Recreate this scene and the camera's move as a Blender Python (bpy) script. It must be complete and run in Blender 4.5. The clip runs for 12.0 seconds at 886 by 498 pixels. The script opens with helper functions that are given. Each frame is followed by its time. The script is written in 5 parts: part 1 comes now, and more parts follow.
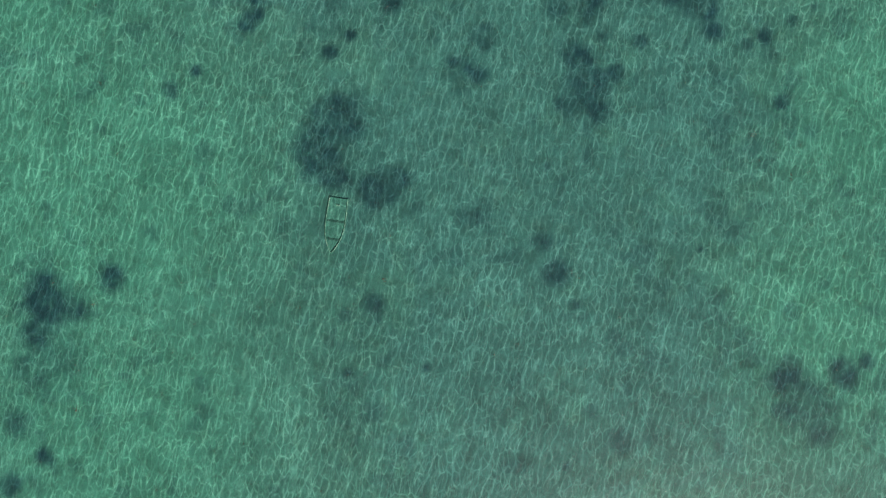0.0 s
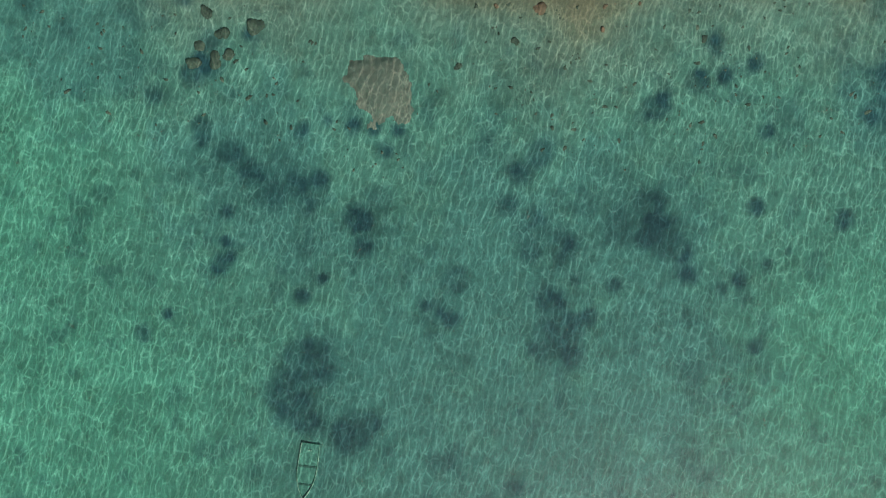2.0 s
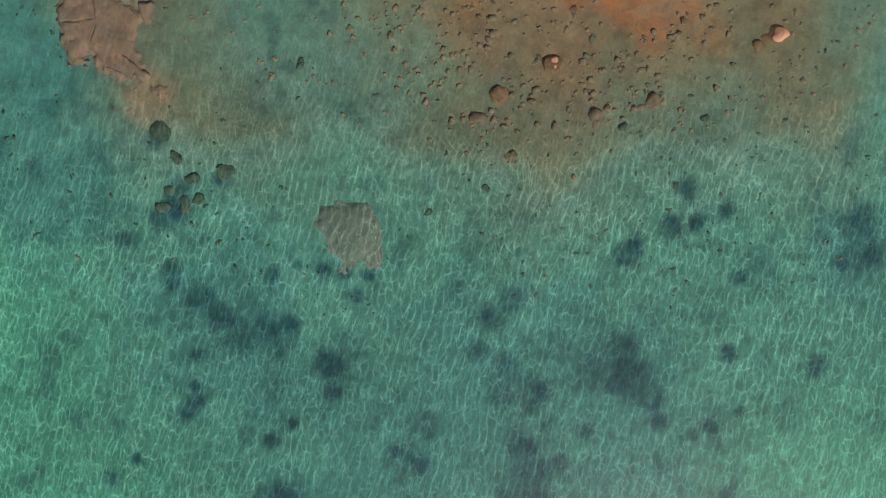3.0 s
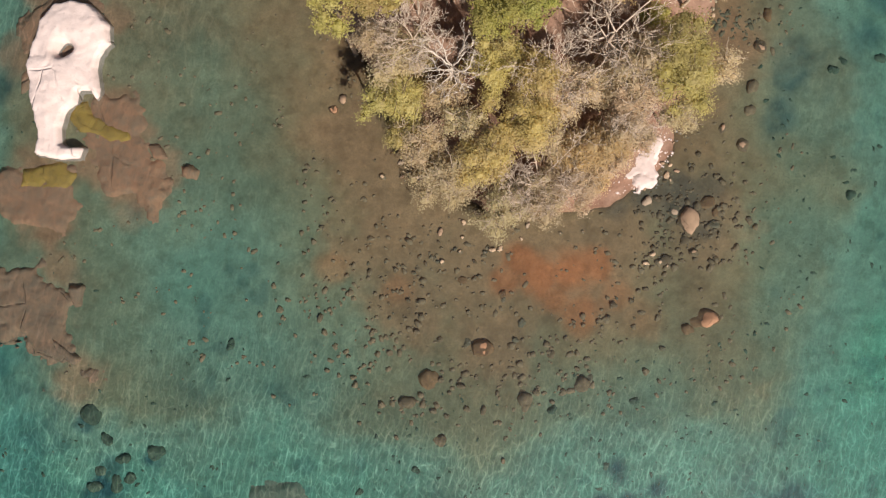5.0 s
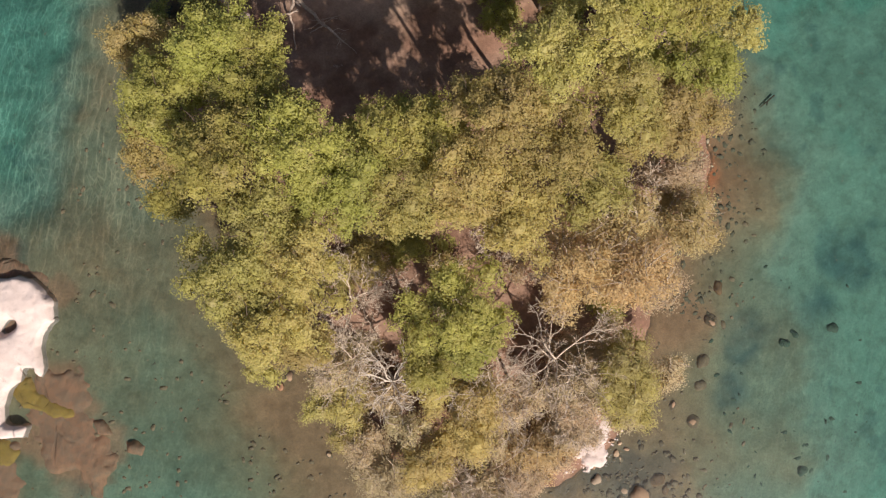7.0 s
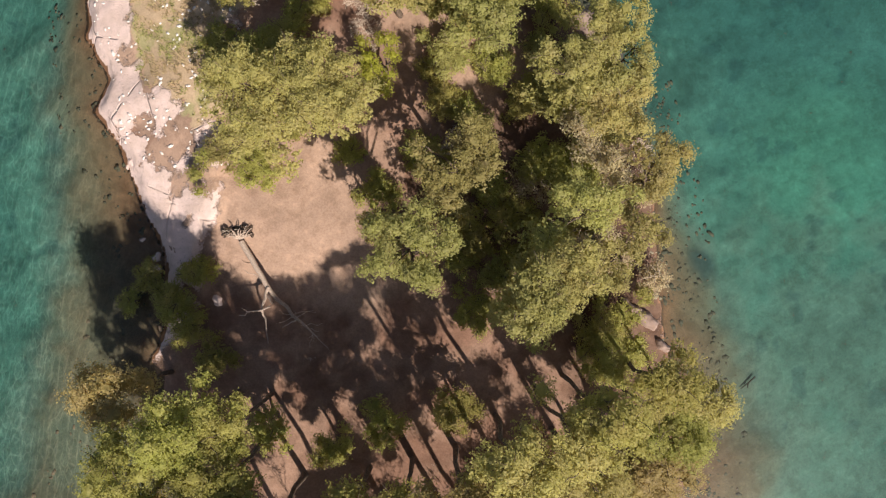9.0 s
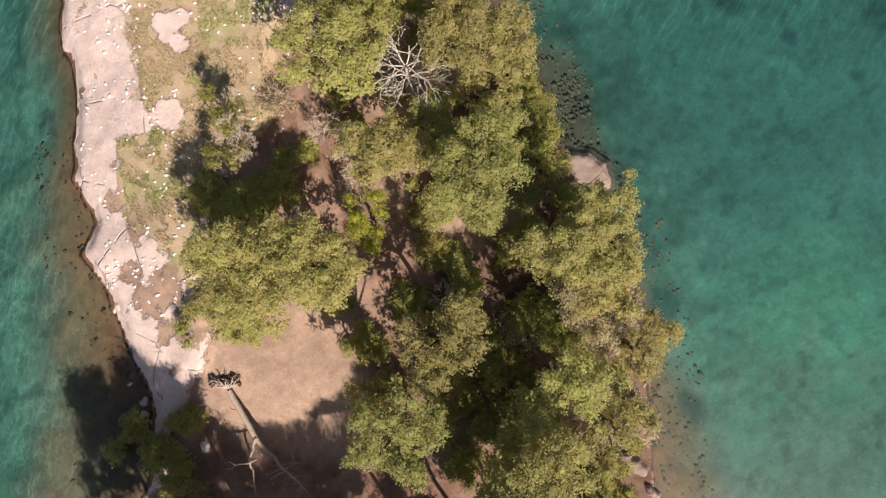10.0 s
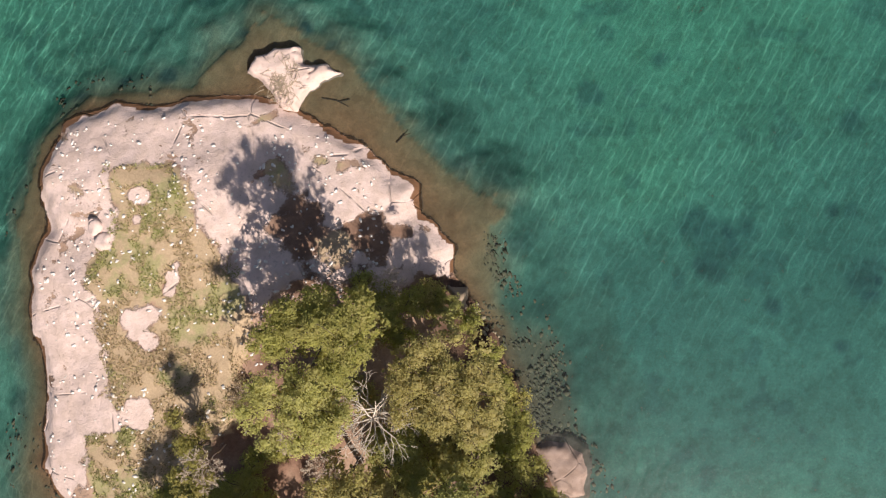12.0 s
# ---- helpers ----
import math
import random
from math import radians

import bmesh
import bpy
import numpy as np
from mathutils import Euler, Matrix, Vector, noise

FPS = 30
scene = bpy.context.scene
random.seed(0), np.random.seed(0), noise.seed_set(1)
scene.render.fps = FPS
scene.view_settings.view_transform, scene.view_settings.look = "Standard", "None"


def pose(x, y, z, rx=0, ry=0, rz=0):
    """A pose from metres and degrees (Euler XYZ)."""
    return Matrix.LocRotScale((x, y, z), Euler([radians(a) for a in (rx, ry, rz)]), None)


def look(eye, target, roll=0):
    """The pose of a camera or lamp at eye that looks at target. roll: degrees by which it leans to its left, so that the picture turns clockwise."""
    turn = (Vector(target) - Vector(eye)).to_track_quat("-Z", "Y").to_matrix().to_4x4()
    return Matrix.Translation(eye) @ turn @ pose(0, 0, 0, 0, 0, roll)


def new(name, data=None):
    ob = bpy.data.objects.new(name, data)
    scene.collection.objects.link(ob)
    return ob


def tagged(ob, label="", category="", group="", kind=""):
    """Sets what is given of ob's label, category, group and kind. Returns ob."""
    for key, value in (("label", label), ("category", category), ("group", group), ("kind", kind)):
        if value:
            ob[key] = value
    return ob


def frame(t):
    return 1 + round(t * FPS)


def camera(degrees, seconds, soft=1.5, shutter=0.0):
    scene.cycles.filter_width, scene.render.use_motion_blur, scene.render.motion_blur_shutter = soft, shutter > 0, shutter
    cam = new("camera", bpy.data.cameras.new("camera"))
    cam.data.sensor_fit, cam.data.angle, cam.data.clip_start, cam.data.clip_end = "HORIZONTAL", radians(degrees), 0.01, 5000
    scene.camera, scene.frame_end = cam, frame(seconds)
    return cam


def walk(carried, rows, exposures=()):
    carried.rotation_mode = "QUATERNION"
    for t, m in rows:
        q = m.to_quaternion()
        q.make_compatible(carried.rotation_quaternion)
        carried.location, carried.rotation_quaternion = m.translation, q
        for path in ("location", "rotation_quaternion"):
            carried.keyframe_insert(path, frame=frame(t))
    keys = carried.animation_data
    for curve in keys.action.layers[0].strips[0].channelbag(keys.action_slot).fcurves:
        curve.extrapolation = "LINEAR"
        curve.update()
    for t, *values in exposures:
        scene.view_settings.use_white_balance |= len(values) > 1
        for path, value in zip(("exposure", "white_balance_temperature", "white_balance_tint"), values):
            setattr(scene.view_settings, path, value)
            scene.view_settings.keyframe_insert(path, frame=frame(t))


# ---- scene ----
cam = camera(67.1, 12.0, soft=1.25)
PATH = [
    (0, -3.909, -1.379, 54.658, 2.162, -0.168, -0.023),
    (0.5, -3.565, 3.386, 54.826, 1.689, -0.070, 0.037),
    (1, -2.986, 8.798, 55.003, 1.543, -0.013, 0.121),
    (1.5, -2.254, 14.325, 55.169, 1.430, 0.061, 0.164),
    (2, -1.271, 20.330, 55.257, 1.489, 0.093, 0.099),
    (2.5, -0.154, 26.393, 55.282, 1.443, 0.119, 0.149),
    (3, 1.203, 32.757, 55.351, 1.545, 0.074, 0.264),
    (4.8, 6.671, 54.491, 56.046, 1.468, 0.259, 0.171),
    (5, 7.194, 56.740, 56.064, 1.462, 0.207, 0.144),
    (5.5, 8.365, 62.204, 56.081, 1.383, 0.108, 0.092),
    (6, 9.473, 67.912, 56.081, 1.476, 0.005, 0.063),
    (6.5, 10.451, 73.622, 56.097, 1.506, 0.025, 0.026),
    (7, 11.376, 79.789, 56.117, 1.709, 0.035, 0.029),
    (7.5, 12.107, 85.745, 56.125, 1.761, 0.025, 0.017),
    (7.7, 12.353, 88.152, 56.122, 1.790, 0.028, 0.005),
    (9.3, 13.603, 107.667, 55.887, 1.212, 0.040, -0.016),
    (9.5, 13.748, 110.081, 55.880, 1.162, 0.010, -0.007),
    (10, 14.167, 116.293, 55.872, 1.128, -0.105, 0.026),
    (10.5, 14.701, 122.384, 55.867, 0.871, -0.172, 0.121),
    (11, 15.303, 128.806, 55.789, 0.713, -0.159, 0.228),
    (11.5, 15.905, 134.786, 55.597, 0.441, 0.035, 0.296),
    (12, 16.636, 140.973, 55.351, 0.428, 0.307, 0.316),
]
walk(cam, [(t, pose(*where)) for t, *where in PATH], exposures=[(0, 0.45), (12, 0.45)])

# ---- light ----
SUN_WAY = Vector((0.49, -0.87, 0.97)).normalized()   # towards the sun
world = bpy.data.worlds.new("sky")
scene.world = world
world.use_nodes = True
sky = world.node_tree.nodes.new("ShaderNodeTexSky")
sky.sky_type = "NISHITA"
sky.sun_disc = False
sky.sun_elevation = math.asin(SUN_WAY.z)
sky.sun_rotation = math.atan2(SUN_WAY.x, SUN_WAY.y)
sky.dust_density = 1.5
world.node_tree.links.new(sky.outputs[0], world.node_tree.nodes["Background"].inputs[0])
world.node_tree.nodes["Background"].inputs[1].default_value = 0.055
sun_data = bpy.data.lights.new("sun", "SUN")
sun_data.energy, sun_data.angle, sun_data.color = 4.8, radians(0.6), (1.0, 0.93, 0.84)
sun = new("sun", sun_data)
sun.matrix_world = look(SUN_WAY * 200 + Vector((10, 80, 0)), (10, 80, 0))

# ---- materials ----


class Nodes:
    """Short ways to build a node material."""

    def __init__(self, name):
        self.mat = bpy.data.materials.new(name)
        self.mat.use_nodes = True
        self.tree = self.mat.node_tree
        self.bsdf = self.tree.nodes["Principled BSDF"]
        self.out = self.tree.nodes["Material Output"]

    def add(self, kind):
        return self.tree.nodes.new(kind)

    def layer(self, name):
        n = self.add("ShaderNodeAttribute")
        n.attribute_name = name
        return n.outputs["Color"]

    def link(self, a, b):
        self.tree.links.new(a, b)

    def put(self, socket, value):
        if isinstance(value, bpy.types.NodeSocket):
            self.link(value, socket)
        else:
            socket.default_value = value

    def place(self, scale=(1, 1, 1), turn=0.0, local=False):
        src = self.add("ShaderNodeTexCoord").outputs["Object"] if local else self.add("ShaderNodeNewGeometry").outputs["Position"]
        m = self.add("ShaderNodeMapping")
        m.inputs["Scale"].default_value = scale
        m.inputs["Rotation"].default_value = (0, 0, radians(turn))
        self.link(src, m.inputs["Vector"])
        return m.outputs[0]

    def noise(self, scale, detail=4, rough=0.55, where=None, bend=0.0):
        n = self.add("ShaderNodeTexNoise")
        n.inputs["Scale"].default_value = scale
        n.inputs["Detail"].default_value = detail
        n.inputs["Roughness"].default_value = rough
        n.inputs["Distortion"].default_value = bend
        self.link(where or self.place(), n.inputs["Vector"])
        return n.outputs["Fac"]

    def cells(self, scale, feature="DISTANCE_TO_EDGE", where=None):
        n = self.add("ShaderNodeTexVoronoi")
        n.feature = feature
        n.inputs["Scale"].default_value = scale
        self.link(where or self.place(), n.inputs["Vector"])
        return n.outputs["Distance"]

    def span(self, value, a, b, c=0.0, d=1.0):
        n = self.add("ShaderNodeMapRange")
        n.interpolation_type = "SMOOTHSTEP"
        self.put(n.inputs["Value"], value)
        for key, v in zip(("From Min", "From Max", "To Min", "To Max"), (a, b, c, d)):
            n.inputs[key].default_value = v
        return n.outputs["Result"]

    def math(self, op, a, b=0.0):
        n = self.add("ShaderNodeMath")
        n.operation = op
        self.put(n.inputs[0], a)
        self.put(n.inputs[1], b)
        return n.outputs[0]

    def mix(self, fac, a, b, blend="MIX"):
        n = self.add("ShaderNodeMix")
        n.data_type, n.blend_type = "RGBA", blend
        self.put(n.inputs["Factor"], fac)
        for key, v in (("A", a), ("B", b)):
            sock = [s for s in n.inputs if s.name == key and s.type == "RGBA"][0]
            self.put(sock, v if isinstance(v, bpy.types.NodeSocket) else (*v, 1))
        return [s for s in n.outputs if s.type == "RGBA"][0]

    def bump(self, height, strength=0.5, distance=0.05, normal=None):
        n = self.add("ShaderNodeBump")
        n.inputs["Strength"].default_value = strength
        n.inputs["Distance"].default_value = distance
        self.link(height, n.inputs["Height"])
        if normal:
            self.link(normal, n.inputs["Normal"])
        return n.outputs[0]

    def done(self, colour, rough=0.85, normal=None, specular=0.3):
        self.put(self.bsdf.inputs["Base Color"], colour if isinstance(colour, bpy.types.NodeSocket) else (*colour, 1))
        self.put(self.bsdf.inputs["Roughness"], rough)
        self.bsdf.inputs["Specular IOR Level"].default_value = specular
        if normal:
            self.link(normal, self.bsdf.inputs["Normal"])
        return self.mat


def rock_look(g, pale, warm, dark, crack=0.22):
    """Weathered rock: mottled colour, stains and cracks. Gives the colour and the bump."""
    bent = g.mix(0.35, g.place(), g.add("ShaderNodeTexNoise").outputs["Color"], "ADD")
    mott = g.noise(1.1, 6, 0.62)
    grain = g.noise(9.0, 4, 0.7)
    stain = g.span(g.noise(0.33, 5, 0.6), 0.5, 0.7)
    col = g.mix(g.span(mott, 0.35, 0.68), pale, warm)
    col = g.mix(g.math("MULTIPLY", stain, 0.5), col, tuple(0.86 * c for c in warm))
    col = g.mix(g.span(g.noise(2.6, 4, 0.7), 0.56, 0.7, 0.0, 0.5), col, tuple(0.62 * c for c in warm))
    col = g.mix(g.span(grain, 0.56, 0.75, 0.0, 0.45), col, dark)
    edge = g.cells(crack, where=bent)
    gap = g.math("MULTIPLY", g.span(edge, 0.0, 0.02, 1.0, 0.0), g.span(g.noise(0.5, 2), 0.45, 0.6))
    col = g.mix(g.math("MULTIPLY", gap, 0.28), col, dark)
    height = g.math("SUBTRACT", g.math("ADD", mott, g.math("MULTIPLY", grain, 0.35)), gap)
    return col, height


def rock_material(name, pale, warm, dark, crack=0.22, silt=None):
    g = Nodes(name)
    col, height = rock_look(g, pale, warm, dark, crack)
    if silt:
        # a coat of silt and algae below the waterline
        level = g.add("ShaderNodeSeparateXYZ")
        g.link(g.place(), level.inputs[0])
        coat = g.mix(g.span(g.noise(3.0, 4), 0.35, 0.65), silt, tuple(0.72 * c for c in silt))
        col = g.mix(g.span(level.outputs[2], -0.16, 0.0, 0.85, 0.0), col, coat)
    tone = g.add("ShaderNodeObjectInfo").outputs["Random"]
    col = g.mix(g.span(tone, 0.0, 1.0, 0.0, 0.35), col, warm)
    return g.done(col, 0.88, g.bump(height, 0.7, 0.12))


PALE = ((0.70, 0.525, 0.47), (0.59, 0.435, 0.37), (0.20, 0.145, 0.12))
rock_pale = rock_material("pale_granite", *PALE)
rock_white = rock_material("whitened_granite", (0.665, 0.535, 0.49), (0.58, 0.455, 0.41), (0.27, 0.20, 0.16), 0.16)
rock_worn = rock_material("worn_granite", (0.38, 0.272, 0.228), (0.28, 0.19, 0.15), (0.11, 0.08, 0.065))
rock_red = rock_material("rusty_submerged_rock", (0.62, 0.315, 0.20), (0.47, 0.285, 0.20), (0.2, 0.15, 0.11), 0.12)
rock_drowned = rock_material("drowned_rubble", (0.33, 0.265, 0.18), (0.26, 0.215, 0.145), (0.08, 0.075, 0.055), 0.6)
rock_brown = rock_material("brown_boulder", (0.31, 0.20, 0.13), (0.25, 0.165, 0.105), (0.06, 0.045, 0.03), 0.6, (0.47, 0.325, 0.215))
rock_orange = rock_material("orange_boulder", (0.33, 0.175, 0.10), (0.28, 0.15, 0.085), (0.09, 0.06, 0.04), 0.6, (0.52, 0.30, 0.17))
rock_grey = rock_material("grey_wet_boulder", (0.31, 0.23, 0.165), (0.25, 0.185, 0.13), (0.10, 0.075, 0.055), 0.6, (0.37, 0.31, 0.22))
rock_sunk = rock_material("purplish_sunken_rock", (0.50, 0.29, 0.195), (0.37, 0.25, 0.185), (0.15, 0.12, 0.10), 0.2)
rock_silted = rock_material("silted_stone", (0.46, 0.32, 0.21), (0.40, 0.28, 0.185), (0.27, 0.19, 0.125), 0.6)
rock_sea = rock_material("weedy_submerged_stone", (0.15, 0.20, 0.145), (0.11, 0.155, 0.115), (0.04, 0.06, 0.05), 0.6)


def ground_material():
    """The ground: bed, earth, turf and bare rock, by the covers laid out over the plan."""
    g = Nodes("island_ground")
    base = g.layer("soil")
    cover = g.add("ShaderNodeSeparateColor")
    g.link(g.layer("cover"), cover.inputs[0])
    wide = g.noise(0.9, 5, 0.6)
    fine = g.noise(6.0, 5, 0.7)
    soil = g.mix(g.span(fine, 0.3, 0.75, 0.0, 0.55), base, g.mix(1.0, base, (0.55, 0.52, 0.5), "MULTIPLY"))
    soil = g.mix(g.span(g.noise(2.2, 3), 0.5, 0.72, 0.0, 0.35), soil, g.mix(1.0, base, (1.35, 1.3, 1.25), "MULTIPLY"))
    soil = g.mix(g.span(wide, 0.44, 0.66, 0.0, 0.4), soil, g.mix(1.0, soil, (0.58, 0.54, 0.5), "MULTIPLY"))
    # turf: dry straw with green tufts
    straw = g.mix(g.span(fine, 0.35, 0.65), (0.48, 0.345, 0.225), (0.38, 0.27, 0.17))
    green = g.mix(g.span(fine, 0.35, 0.65), (0.37, 0.315, 0.16), (0.28, 0.245, 0.12))
    turf = g.mix(g.span(g.noise(0.28, 4, 0.65), 0.5, 0.62), straw, green)
    ragged = g.math("ADD", g.math("MULTIPLY", g.math("SUBTRACT", wide, 0.5), 1.5), g.math("MULTIPLY", g.math("SUBTRACT", fine, 0.5), 0.8))
    turf_on = g.span(g.math("ADD", cover.outputs[1], ragged), 0.32, 0.68)
    col = g.mix(turf_on, soil, turf)
    rock, height = rock_look(g, *PALE, 0.17)
    pocket = g.span(g.math("ADD", g.noise(0.30, 4, 0.65), g.math("MULTIPLY", g.math("SUBTRACT", fine, 0.5), 0.25)), 0.58, 0.68, 0.0, 0.7)
    rock_on = g.span(g.math("SUBTRACT", g.math("ADD", cover.outputs[0], ragged), pocket), 0.30, 0.62)
    col = g.mix(rock_on, col, rock)
    wet = g.span(g.math("ADD", cover.outputs[2], g.math("MULTIPLY", ragged, 0.5)), 0.4, 0.62)
    col = g.mix(g.math("MULTIPLY", wet, rock_on), col, (0.17, 0.085, 0.045))
    dry = g.span(cover.outputs[2], 0.9, 1.0, 1.0, 0.25)
    bump = g.bump(g.math("MULTIPLY", height, rock_on), 0.8, 0.14)
    bump = g.bump(g.math("MULTIPLY", fine, dry), 0.6, 0.06, bump)
    return g.done(col, 0.92, bump, 0.2)


BED_LIFT = 1.72
CALM = (0.47, 0.53, 0.53)


def water_material():
    """Clear rippled lake water with a sheen of sky and sun; bright caustic lines along the wavelets' crests are painted
    into its transparency.
    """
    g = Nodes("rippled_water")
    breeze = g.span(g.noise(0.03, 3), 0.30, 0.55, 0.75, 1.0)
    drift = g.add("ShaderNodeVectorMath")
    drift.operation = "ADD"
    g.link(g.place(), drift.inputs[0])
    bend = g.add("ShaderNodeTexNoise")
    bend.inputs["Scale"].default_value = 0.25
    g.link(g.place(), bend.inputs["Vector"])
    g.link(bend.outputs["Color"], drift.inputs[1])

    def along(scale, turn):
        m = g.add("ShaderNodeMapping")
        m.inputs["Rotation"].default_value = (0, 0, radians(turn))
        g.link(drift.outputs[0], m.inputs["Vector"])
        k = g.add("ShaderNodeMapping")
        k.inputs["Scale"].default_value = scale
        g.link(m.outputs[0], k.inputs["Vector"])
        return k.outputs[0]

    def bands(where, wide, warp):
        w = g.add("ShaderNodeTexWave")
        w.bands_direction = "X"
        for key, value in (("Scale", 0.314 / wide), ("Distortion", warp), ("Detail", 2.5), ("Detail Scale", 1.3 * wide), ("Detail Roughness", 0.55)):
            w.inputs[key].default_value = value
        g.link(where, w.inputs["Vector"])
        return w.outputs["Fac"]

    def caustic_lines(turn, fine, mesh=0.85, warp=8.0):
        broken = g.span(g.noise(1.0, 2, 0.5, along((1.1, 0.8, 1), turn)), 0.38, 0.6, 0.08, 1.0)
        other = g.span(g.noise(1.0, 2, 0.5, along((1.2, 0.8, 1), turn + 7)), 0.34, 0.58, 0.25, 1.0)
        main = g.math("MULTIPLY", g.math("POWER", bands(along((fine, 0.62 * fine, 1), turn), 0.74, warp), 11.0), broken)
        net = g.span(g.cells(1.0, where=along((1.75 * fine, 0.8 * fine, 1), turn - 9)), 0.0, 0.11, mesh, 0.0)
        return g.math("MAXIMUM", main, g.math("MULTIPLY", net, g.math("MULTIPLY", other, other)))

    at = g.add("ShaderNodeSeparateXYZ")
    g.link(g.place(), at.inputs[0])
    lee = g.math("MULTIPLY", g.span(at.outputs[0], 27, 38), g.math("MULTIPLY", g.span(at.outputs[1], 70, 92), g.span(at.outputs[1], 118, 142, 1.0, 0.0)))
    two = g.add("ShaderNodeMix")
    for socket, value in ((two.inputs["Factor"], lee), (two.inputs["A"], caustic_lines(14, 1.1)), (two.inputs["B"], caustic_lines(62, 0.95, 0.35, 5.5))):
        g.link(value, socket)
    three = g.add("ShaderNodeMix")
    for socket, value in ((three.inputs["Factor"], g.span(at.outputs[1], 116, 140)), (three.inputs["A"], two.outputs["Result"]), (three.inputs["B"], caustic_lines(29, 0.85, 0.35, 5.5))):
        g.link(value, socket)
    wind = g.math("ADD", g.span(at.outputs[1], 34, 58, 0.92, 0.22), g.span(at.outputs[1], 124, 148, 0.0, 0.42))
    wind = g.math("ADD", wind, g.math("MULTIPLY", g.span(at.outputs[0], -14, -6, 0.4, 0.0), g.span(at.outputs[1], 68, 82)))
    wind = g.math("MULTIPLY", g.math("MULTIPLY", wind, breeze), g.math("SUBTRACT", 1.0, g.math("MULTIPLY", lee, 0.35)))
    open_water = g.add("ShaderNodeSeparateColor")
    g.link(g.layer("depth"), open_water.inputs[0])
    # bright caustic streaks painted into the transparent colour, fainter inshore
    painted_caustics = g.math("MULTIPLY", three.outputs["Result"], g.math("MULTIPLY", wind, open_water.outputs[0]))
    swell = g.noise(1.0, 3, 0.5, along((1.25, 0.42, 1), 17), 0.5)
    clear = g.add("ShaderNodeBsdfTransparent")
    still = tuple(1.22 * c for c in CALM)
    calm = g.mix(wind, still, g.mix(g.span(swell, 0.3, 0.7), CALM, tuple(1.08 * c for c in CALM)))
    g.link(g.mix(painted_caustics, calm, (1.0, 1.0, 1.0)), clear.inputs[0])
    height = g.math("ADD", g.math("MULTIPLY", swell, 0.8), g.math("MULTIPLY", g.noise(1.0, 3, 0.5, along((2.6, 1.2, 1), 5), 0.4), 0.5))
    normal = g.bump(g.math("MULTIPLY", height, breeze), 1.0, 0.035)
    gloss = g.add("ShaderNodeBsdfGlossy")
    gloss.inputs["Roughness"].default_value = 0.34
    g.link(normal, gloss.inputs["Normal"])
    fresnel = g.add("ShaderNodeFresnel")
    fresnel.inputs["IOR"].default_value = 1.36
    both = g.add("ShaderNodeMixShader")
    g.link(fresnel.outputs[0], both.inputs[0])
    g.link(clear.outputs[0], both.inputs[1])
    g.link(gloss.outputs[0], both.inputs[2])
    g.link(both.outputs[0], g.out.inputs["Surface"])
    g.tree.nodes.remove(g.bsdf)
    return g.mat


def leaf_material(name, sunny, shady, odd, contrast=0.8):
    g = Nodes(name)
    island = g.add("ShaderNodeNewGeometry").outputs["Random Per Island"]
    col = g.mix(island, tuple(1.07 * c for c in sunny), tuple(contrast * c for c in shady))
    col = g.mix(g.span(island, 0.86, 0.98, 0.0, 0.8), col, odd)
    col = g.mix(g.span(g.noise(0.7, 3), 0.42, 0.7, 0.0, 0.5), col, odd)
    each = g.add("ShaderNodeObjectInfo").outputs["Random"]
    hue = g.add("ShaderNodeHueSaturation")
    g.link(g.span(each, 0, 1, 0.485, 0.512), hue.inputs["Hue"])
    g.link(g.span(g.math("FRACT", g.math("MULTIPLY", each, 7.3)), 0, 1, 0.86, 1.1), hue.inputs["Value"])
    g.link(col, hue.inputs["Color"])
    col = hue.outputs[0]
    g.done(col, 0.6, None, 0.25)
    thin = g.add("ShaderNodeBsdfTranslucent")
    g.link(col, thin.inputs[0])
    both = g.add("ShaderNodeMixShader")
    both.inputs[0].default_value = 0.5
    g.link(g.bsdf.outputs[0], both.inputs[1])
    g.link(thin.outputs[0], both.inputs[2])
    g.link(both.outputs[0], g.out.inputs["Surface"])
    return g.mat


LEAVES = {
    "G": leaf_material("green_leaves", (0.445, 0.41, 0.11), (0.37, 0.355, 0.095), (0.48, 0.405, 0.155)),
    "O": leaf_material("olive_leaves", (0.51, 0.43, 0.145), (0.45, 0.385, 0.125), (0.54, 0.43, 0.2)),
    "H": leaf_material("pine_green_leaves", (0.48, 0.435, 0.145), (0.40, 0.375, 0.12), (0.51, 0.435, 0.19)),
    "Y": leaf_material("yellowing_leaves", (0.53, 0.44, 0.155), (0.46, 0.38, 0.14), (0.54, 0.44, 0.23), 0.92),
    "T": leaf_material("tan_dry_leaves", (0.60, 0.435, 0.205), (0.53, 0.385, 0.19), (0.60, 0.47, 0.27), 0.92),
    "P": leaf_material("pale_dry_leaves", (0.60, 0.475, 0.30), (0.51, 0.405, 0.255), (0.58, 0.47, 0.25), 0.92),
    "L": leaf_material("lime_leaves", (0.47, 0.48, 0.06), (0.33, 0.36, 0.045), (0.52, 0.48, 0.10)),
}


def bark_material(name, light, dark):
    g = Nodes(name)
    along = g.noise(5.0, 4, 0.65, g.place((2.2, 2.2, 0.6), local=True))
    col = g.mix(g.span(along, 0.35, 0.65), light, dark)
    return g.done(col, 0.9, g.bump(along, 0.6, 0.03))


